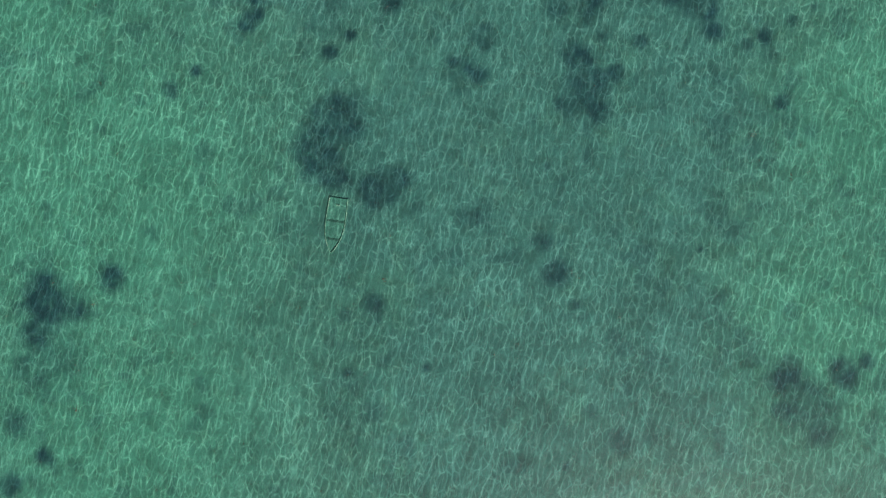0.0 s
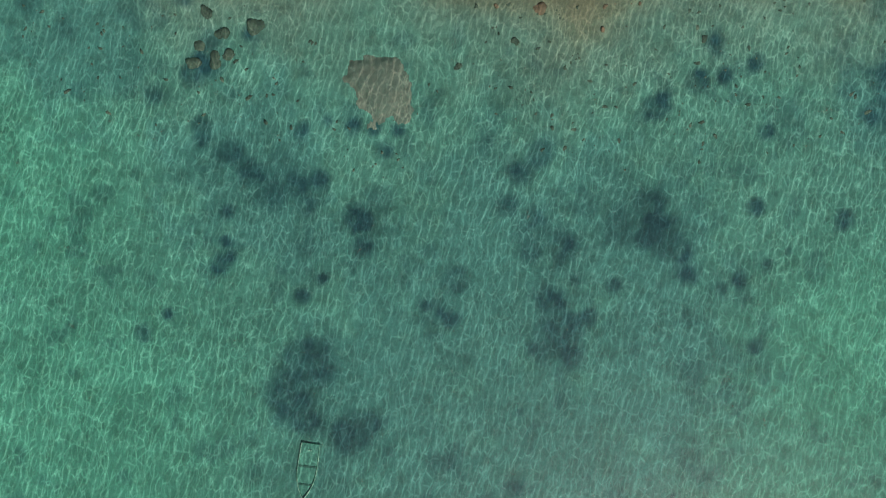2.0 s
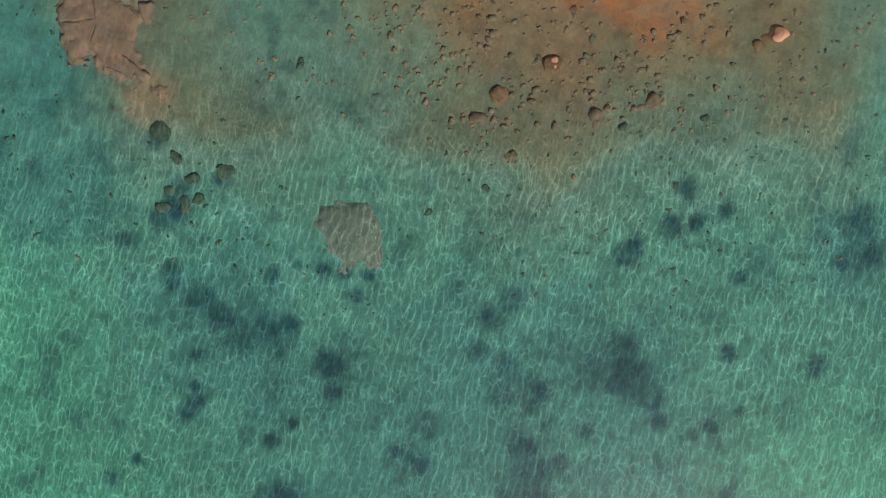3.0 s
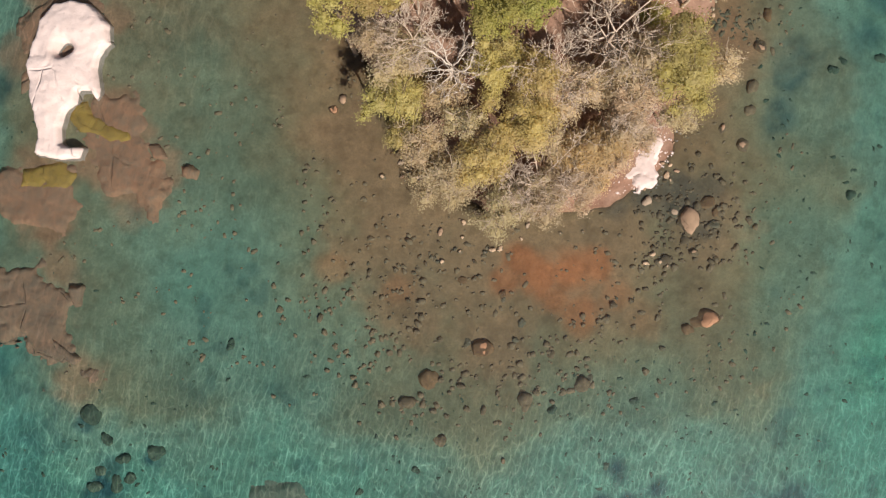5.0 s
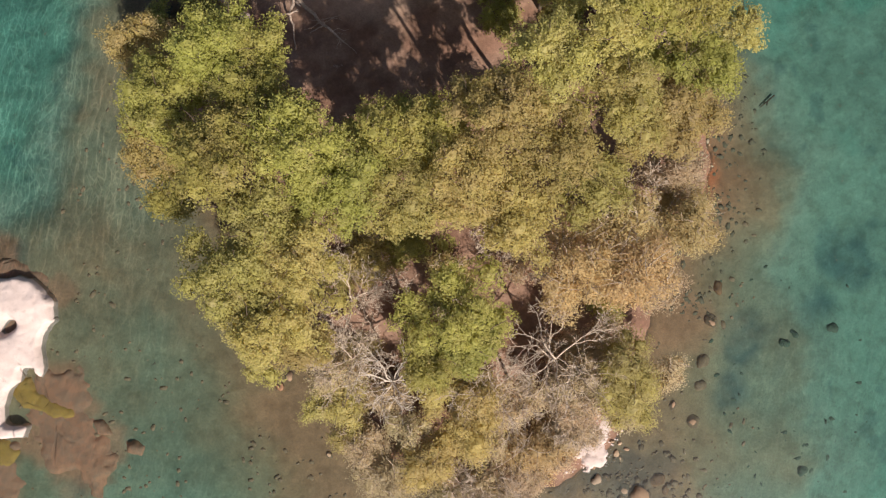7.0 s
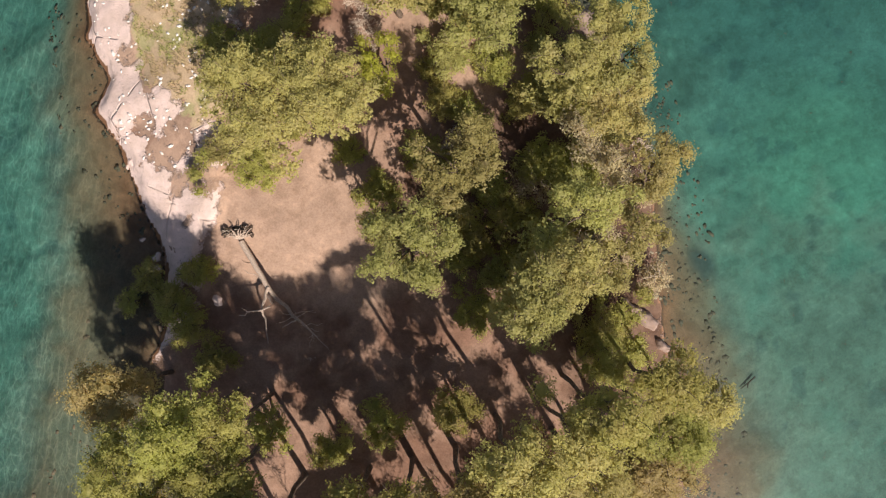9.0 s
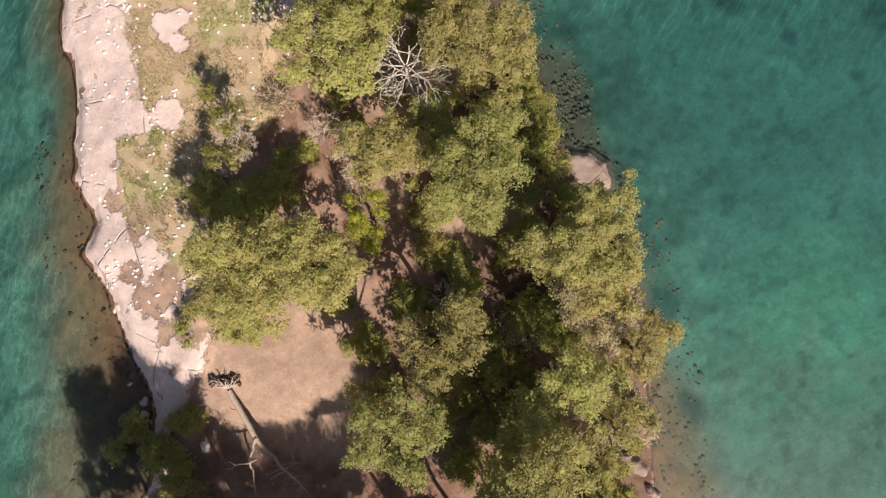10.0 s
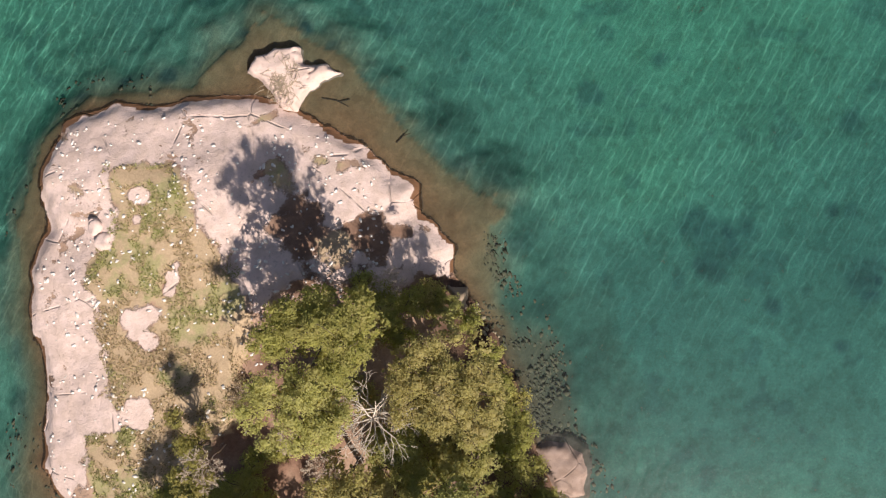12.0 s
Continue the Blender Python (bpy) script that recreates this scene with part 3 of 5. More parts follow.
def ground_sheet():
    xs, ys = lines(-46, 62, 0.33, 3000), lines(-26, 176, 0.33, 3000)
    gx, gy = np.meshgrid(xs, ys)
    x, y = gx.ravel(), gy.ravel()
    z, d, s, earth = land(x, y)
    nx, ny = len(xs), len(ys)
    i = (np.arange(ny - 1)[:, None] * nx + np.arange(nx - 1)[None, :]).ravel()
    me = mesh_of("ground", np.stack([x, y, z], 1), np.stack([i, i + 1, i + nx + 1, i + nx], 1), ground_mat)
    # the bed: rusty silt inshore, then olive rubble, then green sand and weed
    depth = -z + rough(x, y, 5.0, 51, 4) * 0.13
    stops = (0.0, 0.3, 0.6, 1.0, 1.7, 2.6, 4.0)
    bed = np.stack([np.interp(depth, stops, c) for c in (
        (0.310, 0.252, 0.188, 0.155, 0.118, 0.098, 0.060),
        (0.190, 0.202, 0.215, 0.250, 0.285, 0.265, 0.195),
        (0.110, 0.125, 0.150, 0.197, 0.226, 0.214, 0.170))], 1)

    def blend(colour, amount):
        bed[:] = bed * (1 - amount[:, None]) + np.array(colour) * amount[:, None]

    lush = np.zeros_like(x)
    for cx, cy, r in GREEN_WATER:
        lush = np.maximum(lush, step(1.1, 0.2, np.hypot(x - cx, y - cy) / r))
    blend((0.108, 0.37, 0.25), lush * 0.5 * step(0.7, 1.6, depth))
    blend((0.325, 0.20, 0.12), spots(x, y, [(4, 61, 6.5), (-1, 67, 4), (10, 57, 6), (4, 54, 4.5), (20, 58, 5), (29, 60, 3.5), (31, 76, 3.5), (11, 51, 4)], 60, 0.5) * 0.8 * step(0, 1.0, -d) * step(1.2, 0.6, depth))
    blend((0.11, 0.095, 0.08), spots(x, y, [(27.1, 62.7, 2.24, 0.7), (23.7, 63.2, 2.1, 0.7), (21.4, 62, 1.4, 0.6), (28.5, 59.8, 1.4, 0.6), (29.4, 63.6, 1.4, 0.5)], 64, 0.5) * step(-0.3, 0.2, -d))
    blend((0.36, 0.19, 0.12), spots(x, y, RUSTY, 62, 0.5) * step(0, 0.4, -d))
    blend((0.46, 0.165, 0.07), spots(x, y, RED_SILT, 61, 0.45) * 0.72 * step(-0.2, 0.2, -d))
    blend((0.075, 0.21, 0.195), spots(x, y, TEAL, 72, 0.6) * 0.62 * step(0.7, 1.6, depth))
    blend((0.15, 0.25, 0.195), spots(x, y, [(45, 80, 13), (43, 62, 10), (47, 96, 12), (44, 70, 12)], 74, 0.5) * 0.55 * step(0.7, 1.4, depth))
    weed = spots(x, y, WEED_C, 67, 0.5) * 0.7
    for k, rows in enumerate((WEED_SOUTH, WEED_SIDES, WEED_TUFTS, WEED_MIDDLE, WEED_RIGHT, WEED_SHELF, WEED_SLOPE, DARK_BANK)):
        weed = np.maximum(weed, spots(x, y, rows, 63 + k, 0.4))
    small = step(0.52, 0.75, rough(x, y, 2.2, 69, 3)) * step(0.5, 1.0, depth)
    clump = 0.72 + 0.28 * step(-0.4, 0.3, rough(x, y, 1.0, 73, 3))
    blend((0.024, 0.078, 0.088), np.clip(weed * 0.95 * clump + small * 0.35, 0, 1) * step(0.3, 0.7, depth))
    blend((0.055, 0.15, 0.125), spots(x, y, DARK_SLOPE, 71, 0.5) * 0.85 * step(0.25, 0.8, depth))
    pave = step(-0.1, 0.3, -d) * step(5.5, 3.0, -d) * step(12, 15, x) * step(121, 126, y) * step(136, 133, y)
    blend((0.135, 0.115, 0.078), pave * 0.75)
    # dry land: trodden earth in the clearing, leaf litter under the trees, its colour darkened for their shade
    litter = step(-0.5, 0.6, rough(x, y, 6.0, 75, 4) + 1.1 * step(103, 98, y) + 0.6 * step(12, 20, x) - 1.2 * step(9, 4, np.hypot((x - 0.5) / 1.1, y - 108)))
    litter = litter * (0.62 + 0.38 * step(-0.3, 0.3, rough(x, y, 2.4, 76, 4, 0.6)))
    loam = spots(x, y, SOIL_PATCH, 86, 1.2) * 0.85
    litter = np.maximum(litter * (1 - 0.85 * spots(x, y, DUSTY, 84, 0.9)), loam)
    way = np.abs(x - np.interp(y, (104, 110, 114.2, 119.3, 122.5, 128.6), (13.5, 10.4, 8.1, 5.8, 4.4, 2.9))) + 0.8 * rough(x, y, 2.0, 78, 3)
    litter = np.minimum(litter, 0.4 + step(0.1, 1.4, way) + step(103, 100, y) + step(131, 134, y))
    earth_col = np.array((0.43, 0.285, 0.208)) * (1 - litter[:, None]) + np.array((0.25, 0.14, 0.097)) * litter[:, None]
    # dark humus, deepened to put the trees' shade into the earth's colour
    shade_humus = np.maximum(step(9, 14, x), step(2, 5, x) * step(129, 133, y)) * np.maximum(step(100, 106, y), step(92, 95, y) * step(22, 25, x)) * step(141, 138, y) * litter
    shade_humus = np.maximum(shade_humus, 0.35 * loam)
    earth_col = earth_col * (1 - 0.6 * shade_humus[:, None])
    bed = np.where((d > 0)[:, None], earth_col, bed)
    edge = step(0.4, 0.0, np.abs(d - 0.05 + 0.25 * rough(x, y, 1.7, 90, 3)))
    bed = bed * (1 - 0.5 * edge[:, None]) + np.array((0.20, 0.115, 0.065)) * (1 - 0.55 * step(12, 15, x) * step(118, 122, y))[:, None] * 0.5 * edge[:, None]
    bed[:, 0] *= 1 + 0.16 * step(60, 90, y) * (1 - 0.6 * step(122, 140, y)) * (d < 0)
    under = np.where(d > 0, 1.0, BED_LIFT)
    bed *= under[:, None]
    bed *= (1 + 0.13 * rough(x, y, 4.0, 77, 4) + 0.1 * rough(x, y, 0.9, 79, 3))[:, None]
    turf = step(-0.9, 0.9, inside(x, y, TURF) + rough(x, y, 4.0, 81, 5, 0.6) * 1.5)
    turf = np.maximum(turf * (1 - spots(x, y, BARE_PATCH, 83, 0.55)), spots(x, y, GRASS_PATCH, 85, 0.9) * 0.7)
    rock = step(0.9, -0.9, earth) * step(-0.35, 0.0, d) * (1 - turf) * (1 - loam) * (1 - 0.8 * spots(x, y, DUSTY, 84, 0.9))
    wet = step(0.5, 0.05, d + 0.3 * rough(x, y, 1.4, 88, 3))
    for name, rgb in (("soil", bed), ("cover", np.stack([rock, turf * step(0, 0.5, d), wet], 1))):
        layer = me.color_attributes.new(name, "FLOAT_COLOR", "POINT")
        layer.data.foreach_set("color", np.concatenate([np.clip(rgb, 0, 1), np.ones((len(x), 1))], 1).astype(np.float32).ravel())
    ob = new("ground", me)
    tagged(ob, "island of bare pale rock, dry turf and brown earth in shallow water", "ground", kind="structure")


def water_sheet():
    xs, ys = lines(-46, 62, 1.0, 3000), lines(-26, 176, 1.0, 3000)
    gx, gy = np.meshgrid(xs, ys)
    nx, ny = len(xs), len(ys)
    i = (np.arange(ny - 1)[:, None] * nx + np.arange(nx - 1)[None, :]).ravel()
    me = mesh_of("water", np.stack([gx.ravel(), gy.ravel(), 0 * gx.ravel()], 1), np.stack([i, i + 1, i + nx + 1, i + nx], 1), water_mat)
    # how strongly the painted crest lines show, by depth
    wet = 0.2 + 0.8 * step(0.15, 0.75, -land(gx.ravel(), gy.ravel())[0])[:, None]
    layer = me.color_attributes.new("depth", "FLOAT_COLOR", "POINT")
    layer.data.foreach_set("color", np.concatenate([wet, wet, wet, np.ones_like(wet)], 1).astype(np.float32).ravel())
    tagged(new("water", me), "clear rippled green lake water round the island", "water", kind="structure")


ground_sheet()
water_sheet()

# ---- outcrops ----


def slab(name, outline, top, foot, mat, label, seed, edge=0.7, cell=0.16, tilt=(0, 0), pits=(), category="rock", ragged=0.32, crack=0.3):
    """A rock outcrop: a rounded, cracked block over an outline."""
    px, py = [p[0] for p in outline], [p[1] for p in outline]
    xs, ys = np.arange(min(px) - 1, max(px) + 1, cell), np.arange(min(py) - 1, max(py) + 1, cell)
    gx, gy = np.meshgrid(xs, ys)
    x, y = gx.ravel(), gy.ravel()
    sd = inside(x, y, outline) + rough(x, y, 2.2, seed, 4, 0.6) * ragged
    z = foot + (top - foot) * step(-0.05, edge, sd) + step(0, edge, sd) * (0.14 * rough(x, y, 2.4, seed + 3, 4, 0.6) + 0.25 * (top - foot) * step(0, 2.5, sd))
    z = z - crack * (top - foot) * np.exp(-(rough(x, y, 3.0, seed + 7, 3) / 0.03) ** 2) * step(0.1, 0.6, sd)
    z = z + (x - np.mean(px)) * tilt[0] + (y - np.mean(py)) * tilt[1]
    for cx, cy, r, drop in pits:
        z = z - drop * np.exp(-((x - cx) ** 2 + (y - cy) ** 2) / r ** 2)
    z = np.where(sd < -0.05, foot - 0.7, z)
    nx, ny = len(xs), len(ys)
    i = (np.arange(ny - 1)[:, None] * nx + np.arange(nx - 1)[None, :]).ravel()
    quads = np.stack([i, i + 1, i + nx + 1, i + nx], 1)
    quads = quads[(sd[quads] > -0.12).any(1)]
    used, back = np.unique(quads, return_inverse=True)
    ob = new(name, mesh_of(name, np.stack([x, y, z], 1)[used], back.reshape(-1, 4), mat))
    return tagged(ob, label, category)


slab("islet_rock", [(-24.3, 79.5), (-26, 78.9), (-27.4, 77.4), (-27.8, 75.4), (-28.3, 73.7), (-27.8, 72.5), (-28.2, 70.9), (-27.8, 69.6), (-27.3, 68), (-27.5, 66), (-25.2, 65.7), (-23.5, 65.6), (-23.2, 66.7), (-25.1, 66.9), (-24.9, 68.5), (-24.5, 69.7), (-23.7, 70.2), (-23.6, 71.2), (-22.8, 71.3), (-22.3, 70.7), (-21.8, 71.5), (-22, 73.3), (-21.7, 74.4), (-21, 75.4), (-21.3, 76.8), (-22, 78), (-23, 79.1)],
     0.6, -0.5, rock_white, "whitened bare rock islet standing in shallow water", 101, 0.4, pits=[(-24.8, 75.1, 0.62, 1.5), (-25.3, 74.6, 0.4, 1.3)], ragged=0.3, crack=0.07)
rock_algae = rock_material("yellow_algae_rock", (0.66, 0.41, 0.11), (0.52, 0.32, 0.11), (0.26, 0.17, 0.08), 0.5)
LEDGE = "rusty brown rock ledge just under the water"
slab("rock_ledge", [(-29.8, 70.3), (-30.1, 76), (-29, 79.4), (-27.1, 81.3), (-24.7, 81.6), (-22.3, 80.2), (-20.7, 78.7), (-20.3, 76.1), (-21, 73.2), (-22.1, 71.7), (-24.6, 72.7), (-28.4, 70.7)],
     -0.34, -0.85, rock_red, LEDGE, 111, 1.4, ragged=0.9, crack=0.12)
slab("rock_ledge", [(-23.3, 71.5), (-18.4, 71.6), (-17.6, 68.4), (-19, 67.8), (-17.3, 67.1), (-16.2, 65.6), (-16.5, 62.9), (-17.7, 59.8), (-19.6, 62.1), (-22, 62.1), (-23.2, 63.6), (-23.7, 65.7), (-24, 67.9)],
     -0.34, -0.7, rock_red, LEDGE, 113, 1.1, ragged=0.9, crack=0.12)
slab("rock_ledge", [(-31.1, 65.7), (-23.7, 65.5), (-23.5, 63.1), (-24.1, 61.7), (-23.8, 58.8), (-24.8, 57.7), (-26.3, 59.3), (-29.6, 59.3), (-32.1, 63.1)],
     -0.34, -0.8, rock_red, LEDGE, 115, 1.1, ragged=0.9, crack=0.12)
ALGAE = "algae-yellow rock beside the white islet"
slab("rock_ledge", [(-24.8, 71), (-22.9, 71.3), (-22.6, 69.8), (-19.7, 68.1), (-19.4, 67.3), (-21.4, 67.1), (-22.1, 67.5), (-24, 68), (-25.1, 69.2)],
     -0.14, -0.6, rock_algae, ALGAE, 116, 0.5, ragged=0.35)
slab("rock_ledge", [(-29.2, 65.2), (-24.9, 65.8), (-23.9, 64.5), (-24.6, 63), (-26.8, 62.7), (-29.2, 63)],
     -0.14, -0.6, rock_algae, ALGAE, 117, 0.5, ragged=0.35)
SUNK = "long reddish rock ledge sunk under shallow water"
slab("rock_ledge", [(-29.1, 57.5), (-26.9, 57.8), (-26.1, 56.4), (-24.7, 55.9), (-23.4, 54), (-24.2, 51.7), (-23.2, 49.1), (-21.7, 47.8), (-22.2, 46.5), (-24.6, 46.7), (-26.3, 48.1), (-28, 49.1), (-30.4, 50.2), (-31.9, 53.6), (-31.5, 56.9)],
     -0.42, -0.95, rock_sunk, SUNK, 122, 1.0, ragged=1.3, crack=0.16)
slab("rock_ledge", [(-15.6, 65.4), (-14.4, 65.5), (-13.7, 64.8), (-14, 64), (-15.4, 64)],
     -0.2, -0.8, rock_red, LEDGE, 118, 0.4, ragged=0.25)
slab("rock_ledge", [(-24.8, 54.9), (-23.4, 55), (-23.4, 53), (-24.5, 52.7)],
     -0.2, -0.8, rock_sunk, SUNK, 123, 0.3, ragged=0.25)
slab("rock_ledge", [(-26, 50.6), (-24.7, 49.9), (-23.3, 48.8), (-24.2, 48.1), (-25.6, 48.9)],
     -0.25, -0.9, rock_sunk, SUNK, 124, 0.3, ragged=0.3)
slab("rock_ledge", [(-18.5, 67.2), (-17.3, 67.1), (-16.3, 65.7), (-17.7, 65.9)],
     -0.22, -0.7, rock_red, LEDGE, 119, 0.3, ragged=0.25)
slab("shore_rock", [(-0.1, 156.0), (0.7, 157.3), (2.2, 158.1), (4.3, 158.2), (4.9, 157.0), (6.7, 157.2), (8.1, 155.9), (5.9, 154.3), (4.9, 153.4), (4.5, 152.3), (2.8, 152.5), (1.7, 154.3)],
     0.75, -0.5, rock_pale, "pale cracked rock point with driftwood at the water", 131, 0.6)
slab("shore_rock", [(23.3, 125.5), (24.9, 126.3), (26.9, 126.1), (28.5, 124.9), (28.9, 123), (28.6, 120.7), (26.9, 120.1), (25.2, 120.9), (23.9, 123)],
     0.5, -0.5, rock_worn, "rounded pale boulder outcrop on the pebble shore", 141, 1.3, crack=0.12)
slab("shore_rock", [(27.5, 102), (28.9, 101.6), (30.7, 100.2), (31.4, 99.2), (30.9, 98.4), (29.5, 99), (28.1, 100), (27.7, 101.1)],
     1.0, -0.3, rock_worn, "long pale rock slab at the tree edge", 151, 0.6, ragged=0.4)
slab("shore_rock", [(30.6, 98.2), (31.5, 98), (32.7, 97.1), (32.1, 96.4), (31.1, 96.9)], 0.7, -0.3, rock_worn, "small pale rock beside a long slab", 155, 0.4)
slab("shore_rock", [(18.2, 65.4), (19.9, 64), (22.5, 63.3), (23.5, 62.7), (24.6, 63.8), (25, 65.1), (26, 66.5), (25.6, 67.9), (24.4, 68.6), (23.6, 66.9), (22.4, 65.4), (20.1, 65)],
     0.4, -0.1, rock_white, "whitened rock at the foot of dry bushes", 161, 0.4, ragged=0.9, crack=0.6)
slab("sunken_rock", [(-11.4, 38), (-10.3, 39.4), (-7.2, 40.1), (-4, 39.6), (-2.7, 37), (-2.5, 34.6), (-4.3, 32.7), (-7.2, 32.3), (-9.8, 33.5), (-11.1, 35.5)],
     -1.3, -1.95, rock_material("silty_sunken_rock", (0.30, 0.31, 0.24), (0.26, 0.315, 0.25), (0.22, 0.29, 0.23), 0.1), "broad silt-covered rock sunk in green water", 171, 3.0, ragged=1.0, crack=0.1)
slab("shore_rock", [(16.8, 138.3), (18.3, 138), (18.5, 136.3), (17.3, 136)], 1.3, 0.2, rock_grey, "dark grey block of rock at the shore", 175, 0.4)

# ---- trees ----


def tube(verts, faces, points, radii, sides=4):
    """Adds a tapered tube along points to lists of verts and quads."""
    start = len(verts)
    for k, (p, r) in enumerate(zip(points, radii)):
        a, b = points[max(k - 1, 0)], points[min(k + 1, len(points) - 1)]
        way = (b - a).normalized()
        side = way.cross(Vector((0.31, 0.17, 0.93)) if abs(way.z) < 0.9 else Vector((1, 0.1, 0))).normalized()
        other = way.cross(side)
        for j in range(sides):
            t = 2 * math.pi * j / sides
            verts.append(p + side * (r * math.cos(t)) + other * (r * math.sin(t)))
    for k in range(len(points) - 1):
        for j in range(sides):
            a, b = start + k * sides + j, start + k * sides + (j + 1) % sides
            faces.append((a, b, b + sides, a + sides))


def wander(rnd, start, end, bend, steps=4):
    """Points of a crooked way from start to end."""
    span = (end - start).length
    out = []
    for k in range(steps + 1):
        t = k / steps
        wob = Vector((rnd.uniform(-1, 1), rnd.uniform(-1, 1), rnd.uniform(-0.4, 0.4))) * (bend * span * math.sin(math.pi * t))
        out.append(start.lerp(end, t) + wob)
    return out


def lump_of_quads(cuts=5):
    """A round lump made of six bent grids: its points and quads."""
    points, quads = [], []
    for axis in range(3):
        for sign in (-1, 1):
            base = len(points)
            for i in range(cuts):
                for j in range(cuts):
                    p = [0, 0, 0]
                    p[axis] = sign
                    p[(axis + 1) % 3] = 2 * i / (cuts - 1) - 1
                    p[(axis + 2) % 3] = (2 * j / (cuts - 1) - 1) * sign
                    points.append(Vector(p).normalized()[:])
            for i in range(cuts - 1):
                for j in range(cuts - 1):
                    k = base + i * cuts + j
                    quads.append((k, k + cuts, k + cuts + 1, k + 1))
    quads = np.array(quads)
    return np.array(points), np.concatenate([quads[:, :3], quads[:, [0, 2, 3]]])


CORE, CORE_FACES = lump_of_quads(3)


def round_boughs(r, depth, rnd, flat=1.0):
    """Boughs of a round, uneven crown: middle and radius of each."""
    boughs = []
    count = int(8 + 4.4 * r)
    phase = [rnd.uniform(0, 6.28) for _ in range(3)]
    for k in range(count):
        q = math.sqrt((k + 0.4) / count) * 0.84
        t = 2.39996 * k + rnd.uniform(-0.4, 0.4)
        q *= rnd.uniform(0.8, 1.15) * (1 + 0.2 * math.sin(2 * t + phase[0]) + 0.18 * math.sin(3 * t + phase[1]) + 0.14 * math.sin(5 * t + phase[2]))
        br = rnd.uniform(0.15, 0.36) * min(r, 3.2) + 0.14
        boughs.append((q * r * math.cos(t), q * r * math.sin(t), (-0.75 * q ** 2 + rnd.uniform(-0.6, 0.14)) * depth * flat - br * 0.6, br))
    return boughs


def crown_mesh(name, boughs, rnd, mat, leaf=0.15, many=520, tuft=0.2, per=5, core=0.0, long=0.6, lower=()):
    """A crown: loose tufts of leaves round the boughs, over a leafy heart in each."""
    npr = np.random.default_rng(rnd.randrange(1 << 30))
    centres, outs = [], []
    for k, (bx, by, bz, br) in enumerate([*boughs, *lower]):
        n = int((many if k < len(boughs) else 0.45 * many) / per * br * br) + 4
        w = npr.normal(size=(n, 3))
        w[:, 2] = np.abs(w[:, 2]) - 0.38
        w /= np.linalg.norm(w, axis=1)[:, None]
        reach = br * npr.uniform(0.62, 1.12, (n, 1)) * (1 + 0.18 * np.sin(5 * w[:, :1] + 7 * w[:, 1:2] + bx))
        centres.append(w * reach * (1, 1, 0.75) + (bx, by, bz))
        outs.append(w)
    centres_of = centres
    centres, outs = np.concatenate(centres), np.concatenate(outs)
    n = len(centres) * per
    c, o = np.repeat(centres, per, 0), np.repeat(outs, per, 0)
    mid = c + npr.normal(size=(n, 3)) * tuft * (0.55, 0.55, 0.4)
    face = o * 0.5 + npr.normal(size=(n, 3)) * 0.4 + (0, 0, 0.9)
    face /= np.linalg.norm(face, axis=1)[:, None]
    u = np.cross(face, npr.normal(size=(n, 3)))
    u /= np.linalg.norm(u, axis=1)[:, None]
    v = np.cross(face, u)
    tops = sum(len(p) for p in centres_of[:len(boughs)]) * per
    a = leaf * npr.uniform(0.65, 1.35, (n, 1))
    a[tops:] *= 1.7
    b = a * long * npr.uniform(0.8, 1.2, (n, 1))
    verts = np.stack([mid - u * a, mid + u * a * 0.6 - v * b, mid + u * a * 0.7 + v * b * 1.1], 1).reshape(-1, 3)
    faces = np.arange(n * 3).reshape(-1, 3)
    if core:
        blobs, quads, at = [verts], [faces], len(verts)
        for bx, by, bz, br in boughs:
            lump = CORE * (br * core * npr.uniform(0.75, 1.15, (len(CORE), 1))) * (1, 1, 0.75) + (bx, by, bz)
            blobs.append(lump)
            quads.append(CORE_FACES + at)
            at += len(CORE)
        verts, faces = np.concatenate(blobs), np.concatenate(quads)
    return mesh_of(name, verts, faces, mat, False)


TREE_LABEL = {
    "G": "tall broadleaf tree with a dense green crown",
    "O": "tall tree with a dense olive-green crown",
    "H": "tall tree with a flat-topped yellowish green crown",
    "Y": "tree with a yellow-green turning crown",
    "T": "thin tree with a dry tan-orange crown",
    "P": "low tree with sparse pale dry leaves",
    "L": "small lime-green bush in the clearing",
}


